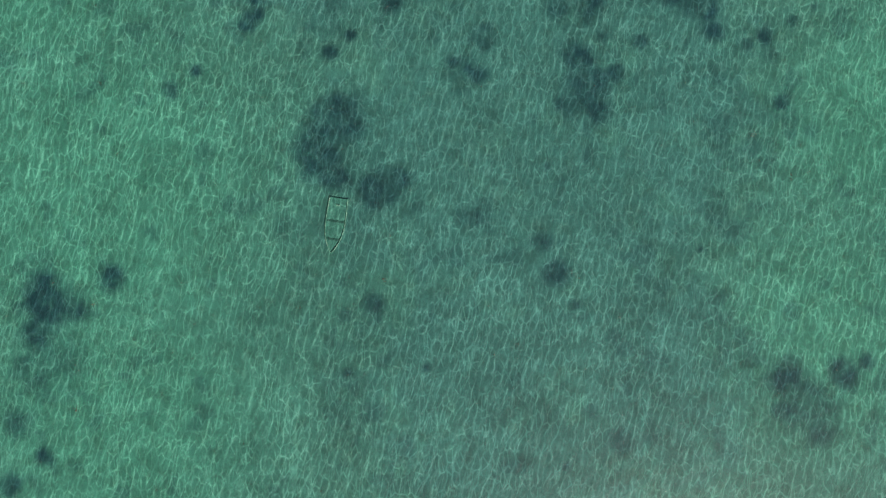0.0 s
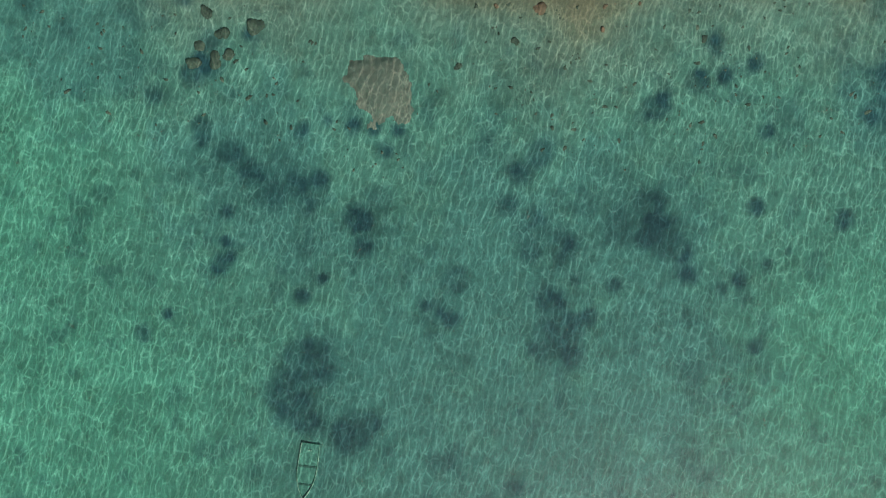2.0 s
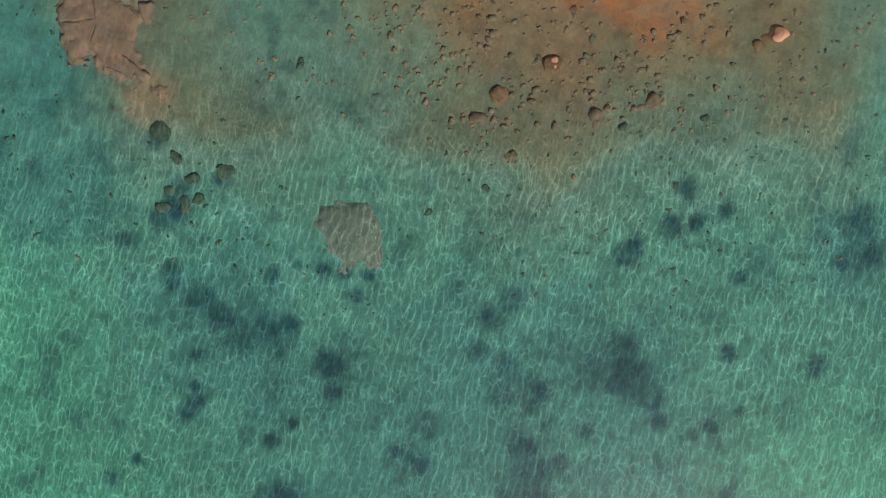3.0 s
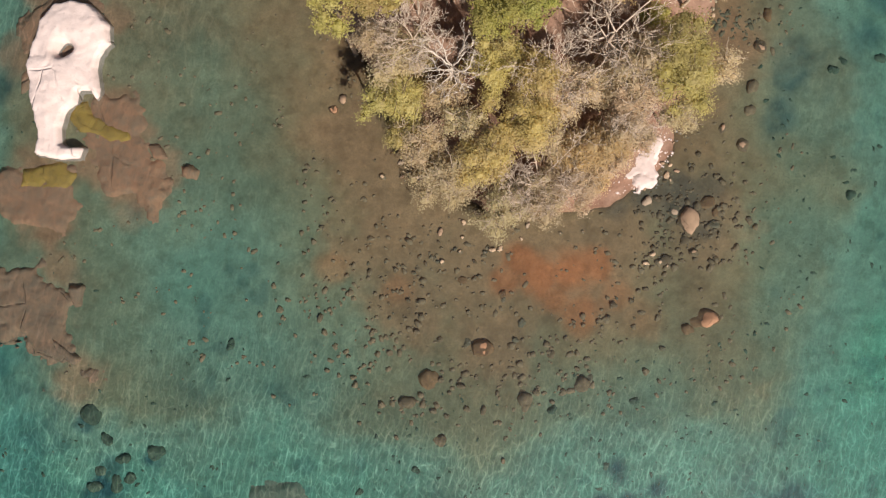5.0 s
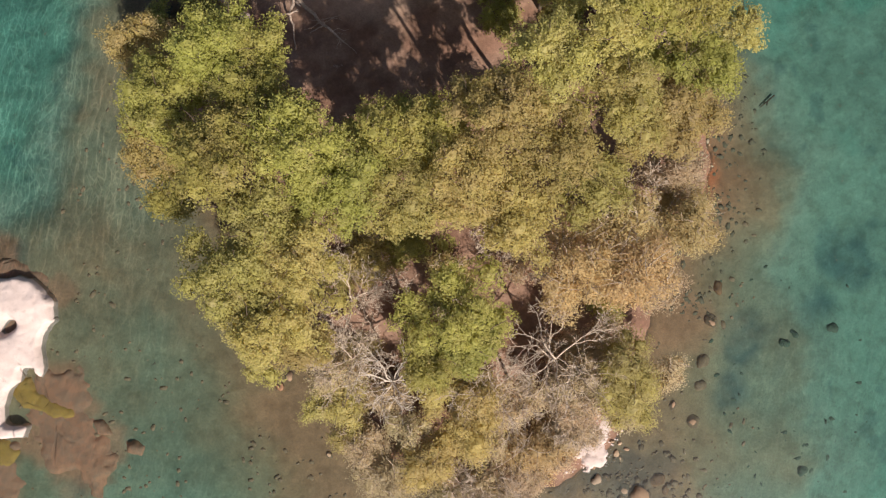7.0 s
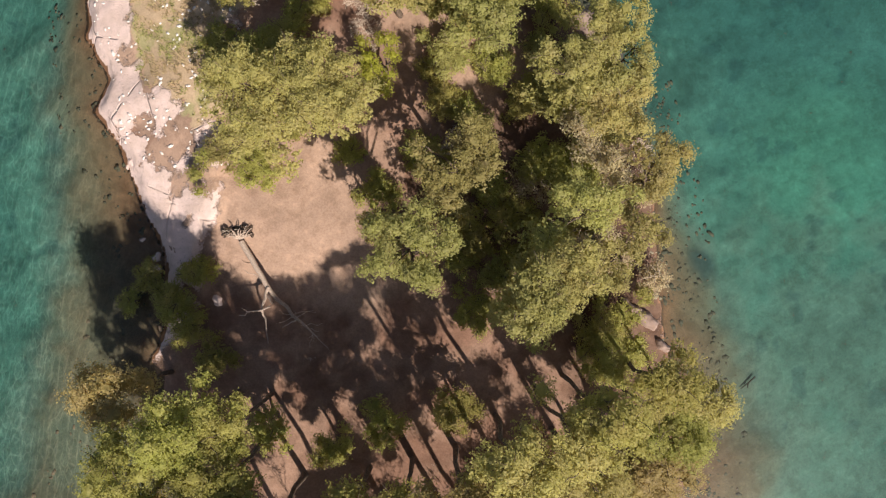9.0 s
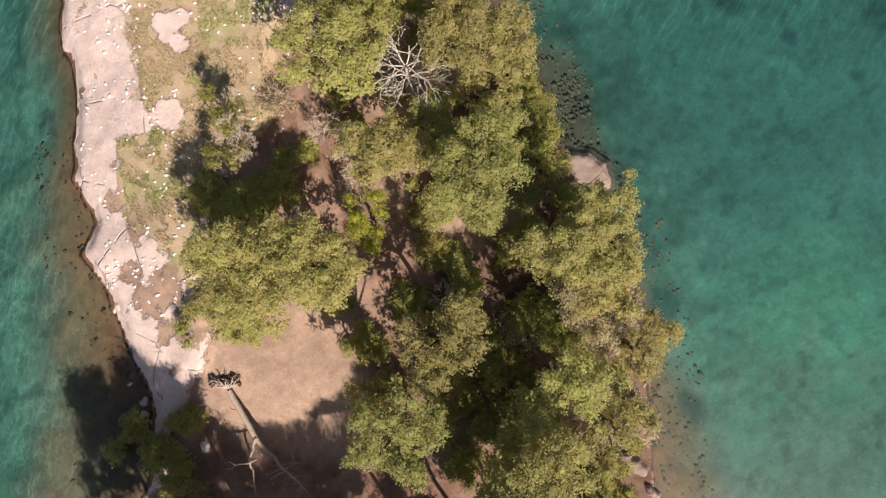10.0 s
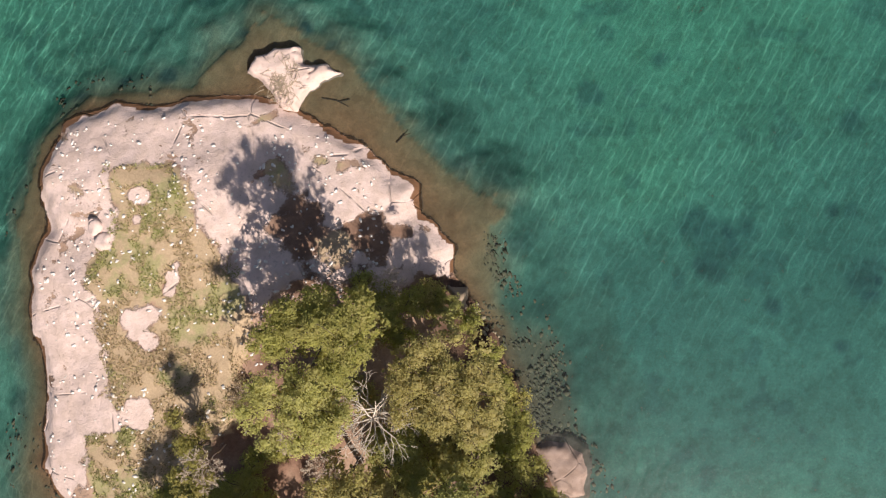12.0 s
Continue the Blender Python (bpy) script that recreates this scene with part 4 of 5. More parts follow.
def leafy_tree(x, y, top, r, kind, seed, shrub=False, lobes=()):
    """A leafy tree: a round crown of radius r, or one of given lobes (x, y, radius)."""
    rnd = random.Random(seed)
    foot = max(height_at(x, y), -0.1) - 0.1
    what = "shrub" if shrub else "tree"
    ob = tagged(new(what), TREE_LABEL[kind] if not shrub or kind == "L" else "low leafy shrub growing at the trees' edge", what, "trees and shrubs of the island")
    ob.location = (x, y, foot)
    tall = top - foot
    depth = min(tall * 0.55, r * (1.0 if not shrub else 0.8))
    airy = kind in "TP"
    fuzzy = top < 11 and kind in "YTP" and not shrub
    if fuzzy:
        style = dict(leaf=0.066, many=680, tuft=0.34, per=6, core=0.62)
    elif airy:
        style = dict(leaf=0.082, many=520, tuft=0.34, per=6, core=0.35)
    else:
        style = dict(leaf=0.074, many=560, tuft=0.18, per=5, core=0.55)
    lower = []
    if lobes:
        boughs = []
        for lx, ly, lr in lobes:
            far = math.hypot(lx - x, ly - y) / r
            for k in range(max(3, int(2.5 * lr * lr))):
                t, q = rnd.uniform(0, 6.28), math.sqrt(rnd.random()) * 0.84 * lr
                br = rnd.uniform(0.22, 0.46) * min(lr, 1.9) + 0.13
                boughs.append((lx - x + q * math.cos(t), ly - y + q * math.sin(t), -0.8 * far ** 2 - 0.5 * (q / lr) ** 2 + rnd.uniform(-1.0, 0.15) - br * 0.6, br))
            # thin layers of boughs down to the lower trunk
            for k in range(int((3.6 if tall > 14 else 1.6) * lr * lr) if tall > 8 else 0):
                t, q = rnd.uniform(0, 6.28), math.sqrt(rnd.random()) * 0.85 * lr
                lower.append((lx - x + q * math.cos(t), ly - y + q * math.sin(t), -rnd.uniform(0.16, 0.72) * tall, rnd.uniform(0.5, 1.0)))
    else:
        boughs = round_boughs(r, depth, rnd, 0.6 if kind == "H" else 1.0)
    crown_ob = part("crown", crown_mesh("crown", boughs, rnd, LEAVES[kind], lower=lower, **style), None, ob)
    crown_ob.location = (0, 0, tall - 0.05)
    verts, faces = [], []
    split = max(tall - depth * 1.25, tall * 0.3)
    lean = Vector((rnd.uniform(-0.5, 0.5), rnd.uniform(-0.5, 0.5), 0)) * min(1, r / 3)
    girth = 0.055 * r + 0.03
    trunk_top = lean + Vector((0, 0, split))
    tube(verts, faces, wander(rnd, Vector((0, 0, 0)), trunk_top, 0.03), [girth * 1.35, girth, girth * 0.9, girth * 0.85, girth * 0.75], 7)
    for bx, by, bz, br in boughs[:: 1 if airy else 3]:
        tip = Vector((bx, by, tall + bz + br * (0.8 if airy else 0.3)))
        tube(verts, faces, wander(rnd, trunk_top, tip, 0.08), [girth * f for f in (0.5, 0.4, 0.28, 0.18, 0.06)], 5)
        for _ in range(4 if fuzzy else 6 if airy else 3):
            end = tip + Vector((rnd.gauss(0, 1), rnd.gauss(0, 1), rnd.gauss(0.5, 0.5))) * br * 0.7
            tube(verts, faces, wander(rnd, tip.lerp(trunk_top, rnd.uniform(0, 0.35)), end, 0.12, 3), [0.035, 0.028, 0.02, 0.01], 4)
    part("trunk", mesh_of("trunk", [tuple(v) for v in verts], faces, bark_tan if airy else bark_brown), None, ob)
    return ob


def bare_tree(x, y, top, r, kind, seed):
    """A leafless tree: limbs that fork again and again, to thin twigs."""
    rnd = random.Random(seed)
    foot = max(height_at(x, y), -0.1) - 0.1
    white = kind == "D"
    ob = tagged(new("bare_tree"), "leafless dead tree with thick bleached white limbs" if white else "leafless tree with fine grey-pink twigs", "tree", "trees and shrubs of the island")
    ob.location = (x, y, foot)
    tall = top - foot
    limbs, twigs = ([], []), ([], [])

    def grow(p, way, length, rad, level):
        end = p + way * length
        pts = wander(rnd, p, end, 0.1 if white else 0.07, 3)
        tube(*(limbs if level < 2 else twigs), pts, [rad, rad * 0.88, rad * 0.76, rad * 0.62], 6 if level < 2 else 4)
        if level == (4 if white else 5):
            return
        for _ in range((4 if level == 1 else 3) if not white else (3 if level < 3 else 2)):
            at = pts[rnd.choice((2, 3, 3))]
            turn = Vector((rnd.gauss(0, 1), rnd.gauss(0, 1), rnd.gauss(0.0, 0.55)))
            nw = (way + turn * 0.62 + Vector((0, 0, 0.06))).normalized()
            grow(at, nw, length * rnd.uniform(0.52, 0.78), max(rad * 0.58, 0.013 if not white else 0.018), level + 1)

    split = tall - r * 0.95
    trunk = wander(rnd, Vector((0, 0, 0)), Vector((rnd.uniform(-0.4, 0.4), rnd.uniform(-0.4, 0.4), split)), 0.03)
    g0 = (0.036 if white else 0.026) * r
    tube(*limbs, trunk, [g0 * 1.3, g0 * 1.1, g0, g0 * 0.95, g0 * 0.85], 8)
    many = 15 if white else 9
    for k in range(many):
        t = 2 * math.pi * k / many + rnd.uniform(-0.35, 0.35)
        up = rnd.uniform(0.15, 1.2)
        way = Vector((math.cos(t), math.sin(t), up)).normalized()
        grow(trunk[-1 if k % 2 else -2], way, r * rnd.uniform(0.42, 0.58), g0 * 0.6, 1)
    mat = bark_white if white else bark_grey
    part("trunk", mesh_of("trunk", [tuple(v) for v in limbs[0]], limbs[1], mat), None, ob)
    part("crown", mesh_of("crown", [tuple(v) for v in twigs[0]], twigs[1], mat), None, ob, "spreading bare twigs")
    return ob


# each row: place, height of the crown's top over the water, crown radius, kind of leaf
GROVE_WEST = [
    (-0.4, 74.6, 13, 2.2, 'O'),
    (2.0, 75.0, 13, 2.0, 'O'),
    (9.1, 82.2, 9, 2.2, 'G'),
    (6.2, 80.6, 8, 2.0, 'O'),
    (-0.4, 93.7, 15, 2.31282, 'G'),
    (-9.2, 95.1, 11.5, 2.75476, 'Y'),
    (-3.1, 93.7, 16, 2.91892, 'G'),
    (-6.6, 90.5, 15.5, 3.19737, 'G'),
    (-0.6, 90.2, 16, 2.73684, 'G'),
    (-2.2, 86.4, 18, 3.1, 'G'),
    (-7.8, 87.7, 13, 2.4, 'O'),
    (2.3, 87.1, 18, 2.9, 'G'),
    (5.0, 85.1, 17, 3.0, 'G'),
    (0.7, 82.8, 17, 2.6, 'O'),
    (7.5, 87.7, 16, 2.7, 'G'),
    (-1.2, 79.2, 17, 3.6, 'O'),
    (2.4, 80.2, 17, 3.0, 'O'),
    (0.5, 76.6, 16, 3.0, 'O'),
    (-6.8, 84.7, 12, 1.9, 'G'),
    (8.8, 84.3, 15, 3.1, 'O'),
]
GROVE_EAST = [
    (10.6, 73.9, 13, 2.4, 'G'),
    (13.0, 74.6, 13, 2.0, 'G'),
    (24.8, 89.2, 13, 2.2, 'O'),
    (10.9, 88.4, 16, 2.5, 'G'),
    (14.4, 89.3, 19, 2.7, 'O'),
    (12.9, 85.4, 17, 3.0, 'O'),
    (17.6, 91.9, 19, 2.7, 'O'),
    (20.8, 94.1, 19, 2.3, 'O'),
    (23.0, 95.1, 19, 2.3, 'G'),
    (27.6, 96.5, 15, 2.3, 'G'),
    (30.5, 95.3, 14, 1.6, 'Y'),
    (28.3, 93.5, 14, 2.7, 'G'),
    (27.2, 90.3, 13, 3.1, 'Y'),
    (22.2, 90.8, 17, 2.8, 'O'),
    (18.2, 87.4, 17, 3.0, 'O'),
    (15.7, 83.2, 15, 3.1, 'O'),
    (11.9, 77.1, 15, 3.5, 'G'),
    (21.3, 85.2, 13, 2.5, 'O'),
]
TAN_EAST = [
    (28.5, 87.2, 8, 2.4, 'P'),
    (29.8, 84.6, 6, 1.8, 'P'),
    (27.0, 78.6, 8, 1.9, 'P'),
    (24.4, 79.8, 11, 3.0, 'T'),
    (28.1, 83.0, 9, 3.2, 'T'),
    (21.0, 80.1, 11, 3.4, 'T'),
    (24.0, 83.2, 11, 2.3, 'T'),
]
FRONT = [
    (3.7, 69.5, 6, 2.0, 'Y'),
    (1.7, 69.4, 5, 1.3, 'Y'),
    (12.4, 67.7, 7, 3.0, 'Y'),
    (10.3, 65.1, 6, 2.3, 'Y'),
    (7.2, 63.7, 4.5, 2.4, 'P'),
    (11.8, 61.5, 3.5, 2.2, 'P'),
    (14.6, 62.5, 4, 2.5, 'P'),
    (17.7, 63.5, 3.5, 1.9, 'P'),
    (19.4, 66.5, 4.5, 2.5, 'T'),
    (21.1, 68.0, 5.5, 1.9, 'P'),
    (24.6, 70.5, 8, 2.5, 'Y'),
    (24.3, 72.6, 9, 2.2, 'Y'),
    (28.0, 72.0, 6, 1.5, 'P'),
    (21.8, 71.6, 7.5, 2.7, 'P'),
    (10.8, 71.7, 8, 2.0, 'Y'),
    (5.2, 66.5, 5, 2.0, 'P'),
    (17.0, 70.2, 7, 2.0, 'P'),
    (21.4, 69.4, 6.5, 2.1, 'P'),
    (8.7, 67.7, 5.5, 1.6, 'P'),
    (13.8, 70.8, 8, 1.9, 'Y'),
    (3.8, 72.6, 7, 2.2, 'P'),
    (7.2, 70.1, 5, 1.7, 'P'),
    (25.2, 68.6, 4.5, 1.4, 'P'),
    (14.7, 66.8, 5.5, 1.7, 'P'),
    (1.9, 73.6, 7, 1.6, 'P'),
    (20.3, 65.4, 3.5, 1.7, 'P'),
    (19.6, 63.9, 2.2, 1.1, 'T'),
    (17.3, 65.6, 4, 1.6, 'T'),
    (4.2, 67.6, 5, 1.8, 'Y'),
    (22.6, 66.8, 3.5, 1.1, 'P'),
]
BARE = [
    (14.7, 63.8, 6, 3.5, 'B'),
    (15.3, 71.3, 9.5, 2.7, 'B'),
    (19.1, 73.3, 12, 3.8, 'B'),
    (4.5, 73.3, 9.5, 2.5, 'B'),
    (7.7, 71.4, 9, 2.7, 'D'),
    (21.8, 68.5, 7.5, 1.9, 'B'),
    (12.9, 63.3, 5, 1.6, 'B'),
    (24.2, 84.6, 11, 2.5, 'B'),
    (4.9, 77.5, 11, 2.6, 'B'),
]
# crowns of uneven outline: height of the top, kind of leaf, lobes as place and radius
CROWNS_ONE = [
    (11.5, 'H', [(-0.3, 116.8, 2.2), (-2.1, 115.7, 1.3), (2.4, 117.6, 2), (2.8, 114.6, 2), (-0.2, 113.8, 2), (1.3, 112.3, 1.4), (-2, 117.2, 1.2), (-0.2, 112.2, 1)]),
    (12, 'H', [(5.0, 117.4, 1.8), (7.0, 116.2, 1.7), (8.3, 115.7, 0.8), (5.9, 114.6, 1.9), (4.4, 116.1, 1.7), (7.2, 114.8, 1.2)]),
    (7, 'G', [(-2, 127.3, 1.4), (-2.2, 125.6, 1.6), (-3, 128.6, 1), (-1.3, 124.4, 1.1), (-2.6, 123.5, 1)]),
    (5.6, 'L', [(8.7, 119.1, 1.6), (7.8, 120.3, 1.1), (8.7, 117.8, 1.3), (9.9, 120.8, 0.9), (8.8, 120.7, 1.2)]),
    (15, 'G', [(6, 136.1, 1.6), (8.1, 136.5, 2), (10.2, 136.8, 1.6), (6.7, 137.5, 1), (9.5, 134.8, 1.8), (5.3, 135.1, 1), (10.9, 135.5, 1.2)]),
    (12.5, 'H', [(4.7, 131.4, 1.7), (3.6, 130.3, 1.2), (6.9, 131.4, 2), (9.1, 131.5, 1.5), (6.2, 129.2, 1.6), (8.4, 129.3, 1.6), (9.5, 130.4, 1.2), (7.7, 127.8, 1)]),
    (11.5, 'H', [(15, 133.7, 1.7), (14.2, 131.8, 1.7), (16.5, 131.4, 2), (18.4, 132.2, 1.7), (19.5, 130.7, 1.3), (18, 129.5, 1.4), (15.8, 129.5, 1.4), (19.1, 133.7, 1.3), (16.5, 134.8, 1.3), (13.6, 130.3, 0.9)]),
    (9, 'H', [(13.4, 126.9, 1.7), (14.2, 125.3, 1.5), (12.6, 125.3, 1.3), (12.2, 127, 0.9)]),
]
CROWNS_TWO = [
    (9, 'H', [(18.5, 126.9, 1.5), (17.7, 125.7, 1.3), (18.9, 124.9, 1.1), (19.3, 128, 0.9)]),
    (10.5, 'H', [(8.5, 125.2, 1.4), (10.4, 124.4, 1.8), (11.9, 124.4, 1.7), (8.9, 123.6, 1.3), (7.3, 124.4, 1.1)]),
    (13, 'H', [(16.5, 124.3, 2.1), (17.6, 122.5, 2), (15.8, 121.4, 1.9), (15.1, 122.8, 1.6), (17.3, 120.3, 1.7), (18.3, 124.3, 1.2)]),
    (14, 'H', [(23.7, 119, 1.6), (25.2, 119.7, 1.3), (22.3, 117.9, 1.5), (20.5, 117.2, 1.3), (25.2, 117.5, 1.7), (26.6, 116.5, 1.2), (23.4, 116.4, 1.7), (21.9, 116.1, 1.3), (25.8, 121.3, 0.8), (24.1, 120.6, 1)]),
    (12.5, 'H', [(25.9, 115, 1.7), (27, 113.9, 1.2), (24.4, 114.4, 1.7)]),
    (10.5, 'Y', [(28.8, 111.1, 1.7), (29.6, 111.8, 1.1), (28, 109.5, 1.4), (26.8, 108.4, 1.3), (28.4, 112.5, 1.1)]),
    (9, 'P', [(26, 110.9, 1.5), (24.5, 112.3, 1.2), (23.3, 113.9, 1.1)]),
    (13, 'H', [(22.8, 109.2, 1.4), (21.7, 107.7, 1.5), (23.9, 107.7, 1.6), (20.3, 106.3, 1.4), (25.4, 108.1, 1)]),
]
CROWNS_THREE = [
    (9, 'P', [(25.2, 104.4, 1.3), (23.2, 105.1, 0.9), (20.8, 104.2, 0.9)]),
    (12, 'H', [(26.8, 105.7, 1.5), (27.9, 106, 0.9), (25.6, 104.2, 1.2), (23.6, 104.4, 1.5), (25.2, 102.7, 1)]),
    (15, 'H', [(21.7, 104.7, 1.6), (20.7, 103, 1.7), (22.1, 102.6, 1.5), (19.6, 103.6, 1.2), (19.3, 101.9, 1.3)]),
    (15.5, 'H', [(19.4, 102.4, 1.7), (18.7, 100.7, 1.6), (19.9, 100, 1.4), (17.7, 101, 1.1), (20.6, 102, 1.1)]),
    (12, 'H', [(15.6, 112.4, 1.6), (14.8, 110.5, 1.6), (13.7, 109.4, 1.4), (12.2, 110.5, 1), (11.9, 111.5, 0.9), (16.3, 111.2, 1.2), (15.6, 113.1, 1), (12.6, 108.6, 1.2), (14.1, 108.3, 0.9)]),
    (14, 'H', [(11.3, 106.5, 1.7), (9.5, 105.8, 1.3), (12, 104.7, 1.7), (13.4, 105.8, 1.3), (10.6, 104.4, 1.5), (12.3, 103.3, 1.2), (8.4, 104, 1), (14.1, 106.4, 1)]),
    (8, 'G', [(8.4, 106.5, 1.5), (9.6, 107.1, 1)]),
    (3.5, 'G', [(-5.7, 110.9, 1.3), (-5.2, 112.5, 1.1)]),
]
HEAD_BARE = [
    (12.4, 138.6, 3.5, 1.2, 'B'),
    (4.6, 126.8, 4, 1.3, 'B'),
    (7.5, 124.6, 4, 1.2, 'B'),
    (11.6, 129.9, 12, 2.7, 'D'),
    (-1, 125.6, 7.6, 1.3, 'B'),
]
SHRUB = [
    (11.6, 136.6, 4.5, 1.7, 'G'),
    (13.8, 137.2, 3.5, 1.5, 'G'),
    (15.6, 137.4, 3, 1.3, 'G'),
    (10.2, 138.4, 2.6, 1.1, 'G'),
    (6.6, 127.3, 2.6, 1.3, 'G'),
    (3.2, 125.2, 2.4, 1.2, 'G'),
    (-1.1, 111.6, 5, 1.9, 'G'),
    (-4.2, 112.9, 4, 1.5, 'H'),
    (21.3, 104.4, 5, 2.6, 'G'),
    (23.0, 111.7, 5, 2.6, 'G'),
    (26.0, 96.4, 5, 2.4, 'G'),
    (18.8, 107.8, 4, 2.0, 'G'),
    (22.5, 124.0, 3.5, 1.7, 'G'),
    (21.5, 127.5, 3.5, 1.6, 'G'),
    (20.6, 130.3, 3.2, 1.4, 'G'),
    (24.2, 121.6, 3, 1.4, 'G'),
    (-1.5, 120.8, 4, 2.6, 'G'),
    (-4.5, 121.5, 3, 2.2, 'G'),
    (1.0, 122.3, 3.5, 2.0, 'G'),
    (8.3, 109.9, 4, 1.8, 'G'),
    (15.7, 115.6, 4, 2.0, 'G'),
]
SHRUB_SHADE = [
    (-10.5, 102.9, 2.4, 1.3, 'G'),
    (-8.8, 101.5, 2.6, 1.5, 'G'),
    (-6.1, 103.6, 2.2, 1.2, 'G'),
    (-12.2, 101, 2, 1.1, 'G'),
    (-7.1, 98.9, 3, 1.5, 'G'),
    (27.2, 99.6, 3, 1.7, 'G'),
    (28.6, 97.2, 3, 1.5, 'G'),
    (26.6, 103.4, 3, 1.4, 'G'),
    (29.6, 101.6, 2, 0.9, 'G'),
    (0.3, 91.5, 6, 1.9, 'G'),
    (5.0, 90.2, 6, 1.7, 'G'),
    (14.3, 92.8, 6, 2.1, 'G'),
    (-8.3, 100.6, 2.2, 1.8, 'G'),
    (-6.9, 103.4, 2.2, 1.2, 'G'),
    (8.7, 91.5, 5, 1.9, 'G'),
    (-4.9, 96.6, 3, 1.8, 'G'),
    (25.6, 98.6, 4, 1.7, 'G'),
    (25.0, 102.2, 3, 1.0, 'G'),
    (18.6, 135.6, 2.2, 1.0, 'G'),
    (20.3, 133.0, 2.0, 0.9, 'G'),
    (22.1, 129.2, 2.4, 1.1, 'G'),
    (22.9, 126.6, 2.6, 1.2, 'G'),
    (21.4, 131.0, 1.8, 0.8, 'G'),
]
seed = 1000
for rows in (GROVE_WEST, GROVE_EAST, TAN_EAST, FRONT):
    for tx, ty, tz, tr, tk in rows:
        seed += 1
        leafy_tree(tx, ty, tz + 0.9, tr * 1.04, tk, seed)
for rows in (CROWNS_ONE, CROWNS_TWO, CROWNS_THREE):
    for tz, tk, lobes in rows:
        seed += 1
        weight = sum(q[2] ** 2 for q in lobes)
        tx, ty = (sum(q[a] * q[2] ** 2 for q in lobes) / weight for a in (0, 1))
        leafy_tree(tx, ty, tz + 0.9, max(math.hypot(q[0] - tx, q[1] - ty) + 0.7 * q[2] for q in lobes), tk, seed, tz < 4, lobes)
for rows in (SHRUB, SHRUB_SHADE):
    for tx, ty, tz, tr, tk in rows:
        seed += 1
        leafy_tree(tx, ty, tz + 0.3, tr, tk, seed, shrub=True)
for rows in (BARE, HEAD_BARE):
    for tx, ty, tz, tr, tk in rows:
        seed += 1
        bare_tree(tx, ty, tz + 0.8, tr * 1.1, tk, seed)


def undergrowth():
    """Dry brush that fills the grove's floor between the taller trees."""
    rnd = random.Random(41)
    spots_made = []
    while len(spots_made) < 18:
        x, y = rnd.uniform(0, 29), rnd.uniform(71, 84)
        d = float(inside(np.array([x]), np.array([y]), GROVE)[0])
        if d < 0.8 or (x > 17 and y < 69.5) or any((x - a) ** 2 + (y - b) ** 2 < 4.5 for a, b in spots_made):
            continue
        spots_made.append((x, y))
        k = len(spots_made)
        if k % 3 == 0:
            bare_tree(x, y, rnd.uniform(4.5, 7.5), rnd.uniform(1.7, 2.4), "B", 3000 + k)
        else:
            leafy_tree(x, y, rnd.uniform(3.2, 6.0), rnd.uniform(1.4, 2.2), "PTPYG"[k % 5], 3000 + k, shrub=True)
    # green brush in the shade among the northern trees
    made = []
    while len(made) < 52:
        x, y = rnd.choice((rnd.uniform(-8, 31), rnd.uniform(14, 31))), rnd.uniform(92, 139)
        d = float(inside(np.array([x]), np.array([y]), HEAD)[0])
        clear = math.hypot((x - 0.5) / 1.3, y - 107) < 6.5 or (x < 0.5 and y > 112) or abs(x - 3.3 - (128.1 - y) * 0.41) < 1.9
        if d < 1.0 or clear or any((x - a) ** 2 + (y - b) ** 2 < 5 for a, b in made):
            continue
        made.append((x, y))
        k = len(made)
        if k % 9 == 0:
            bare_tree(x, y, rnd.uniform(3.5, 5), rnd.uniform(1.0, 1.5), "B", 3100 + k)
        else:
            leafy_tree(x, y, rnd.uniform(2.4, 3.4), rnd.uniform(0.9, 1.6), "GGHGP"[k % 5], 3100 + k, shrub=True)
    made = []
    while len(made) < 26:
        x, y = rnd.uniform(11, 27), rnd.uniform(97, 128)
        d = float(inside(np.array([x]), np.array([y]), HEAD)[0])
        if d < 1.5 or any((x - a) ** 2 + (y - b) ** 2 < 7 for a, b in made):
            continue
        made.append((x, y))
        leafy_tree(x, y, rnd.uniform(3.0, 4.2), rnd.uniform(1.2, 2.1), "GGH"[len(made) % 3], 3300 + len(made), shrub=True)


undergrowth()


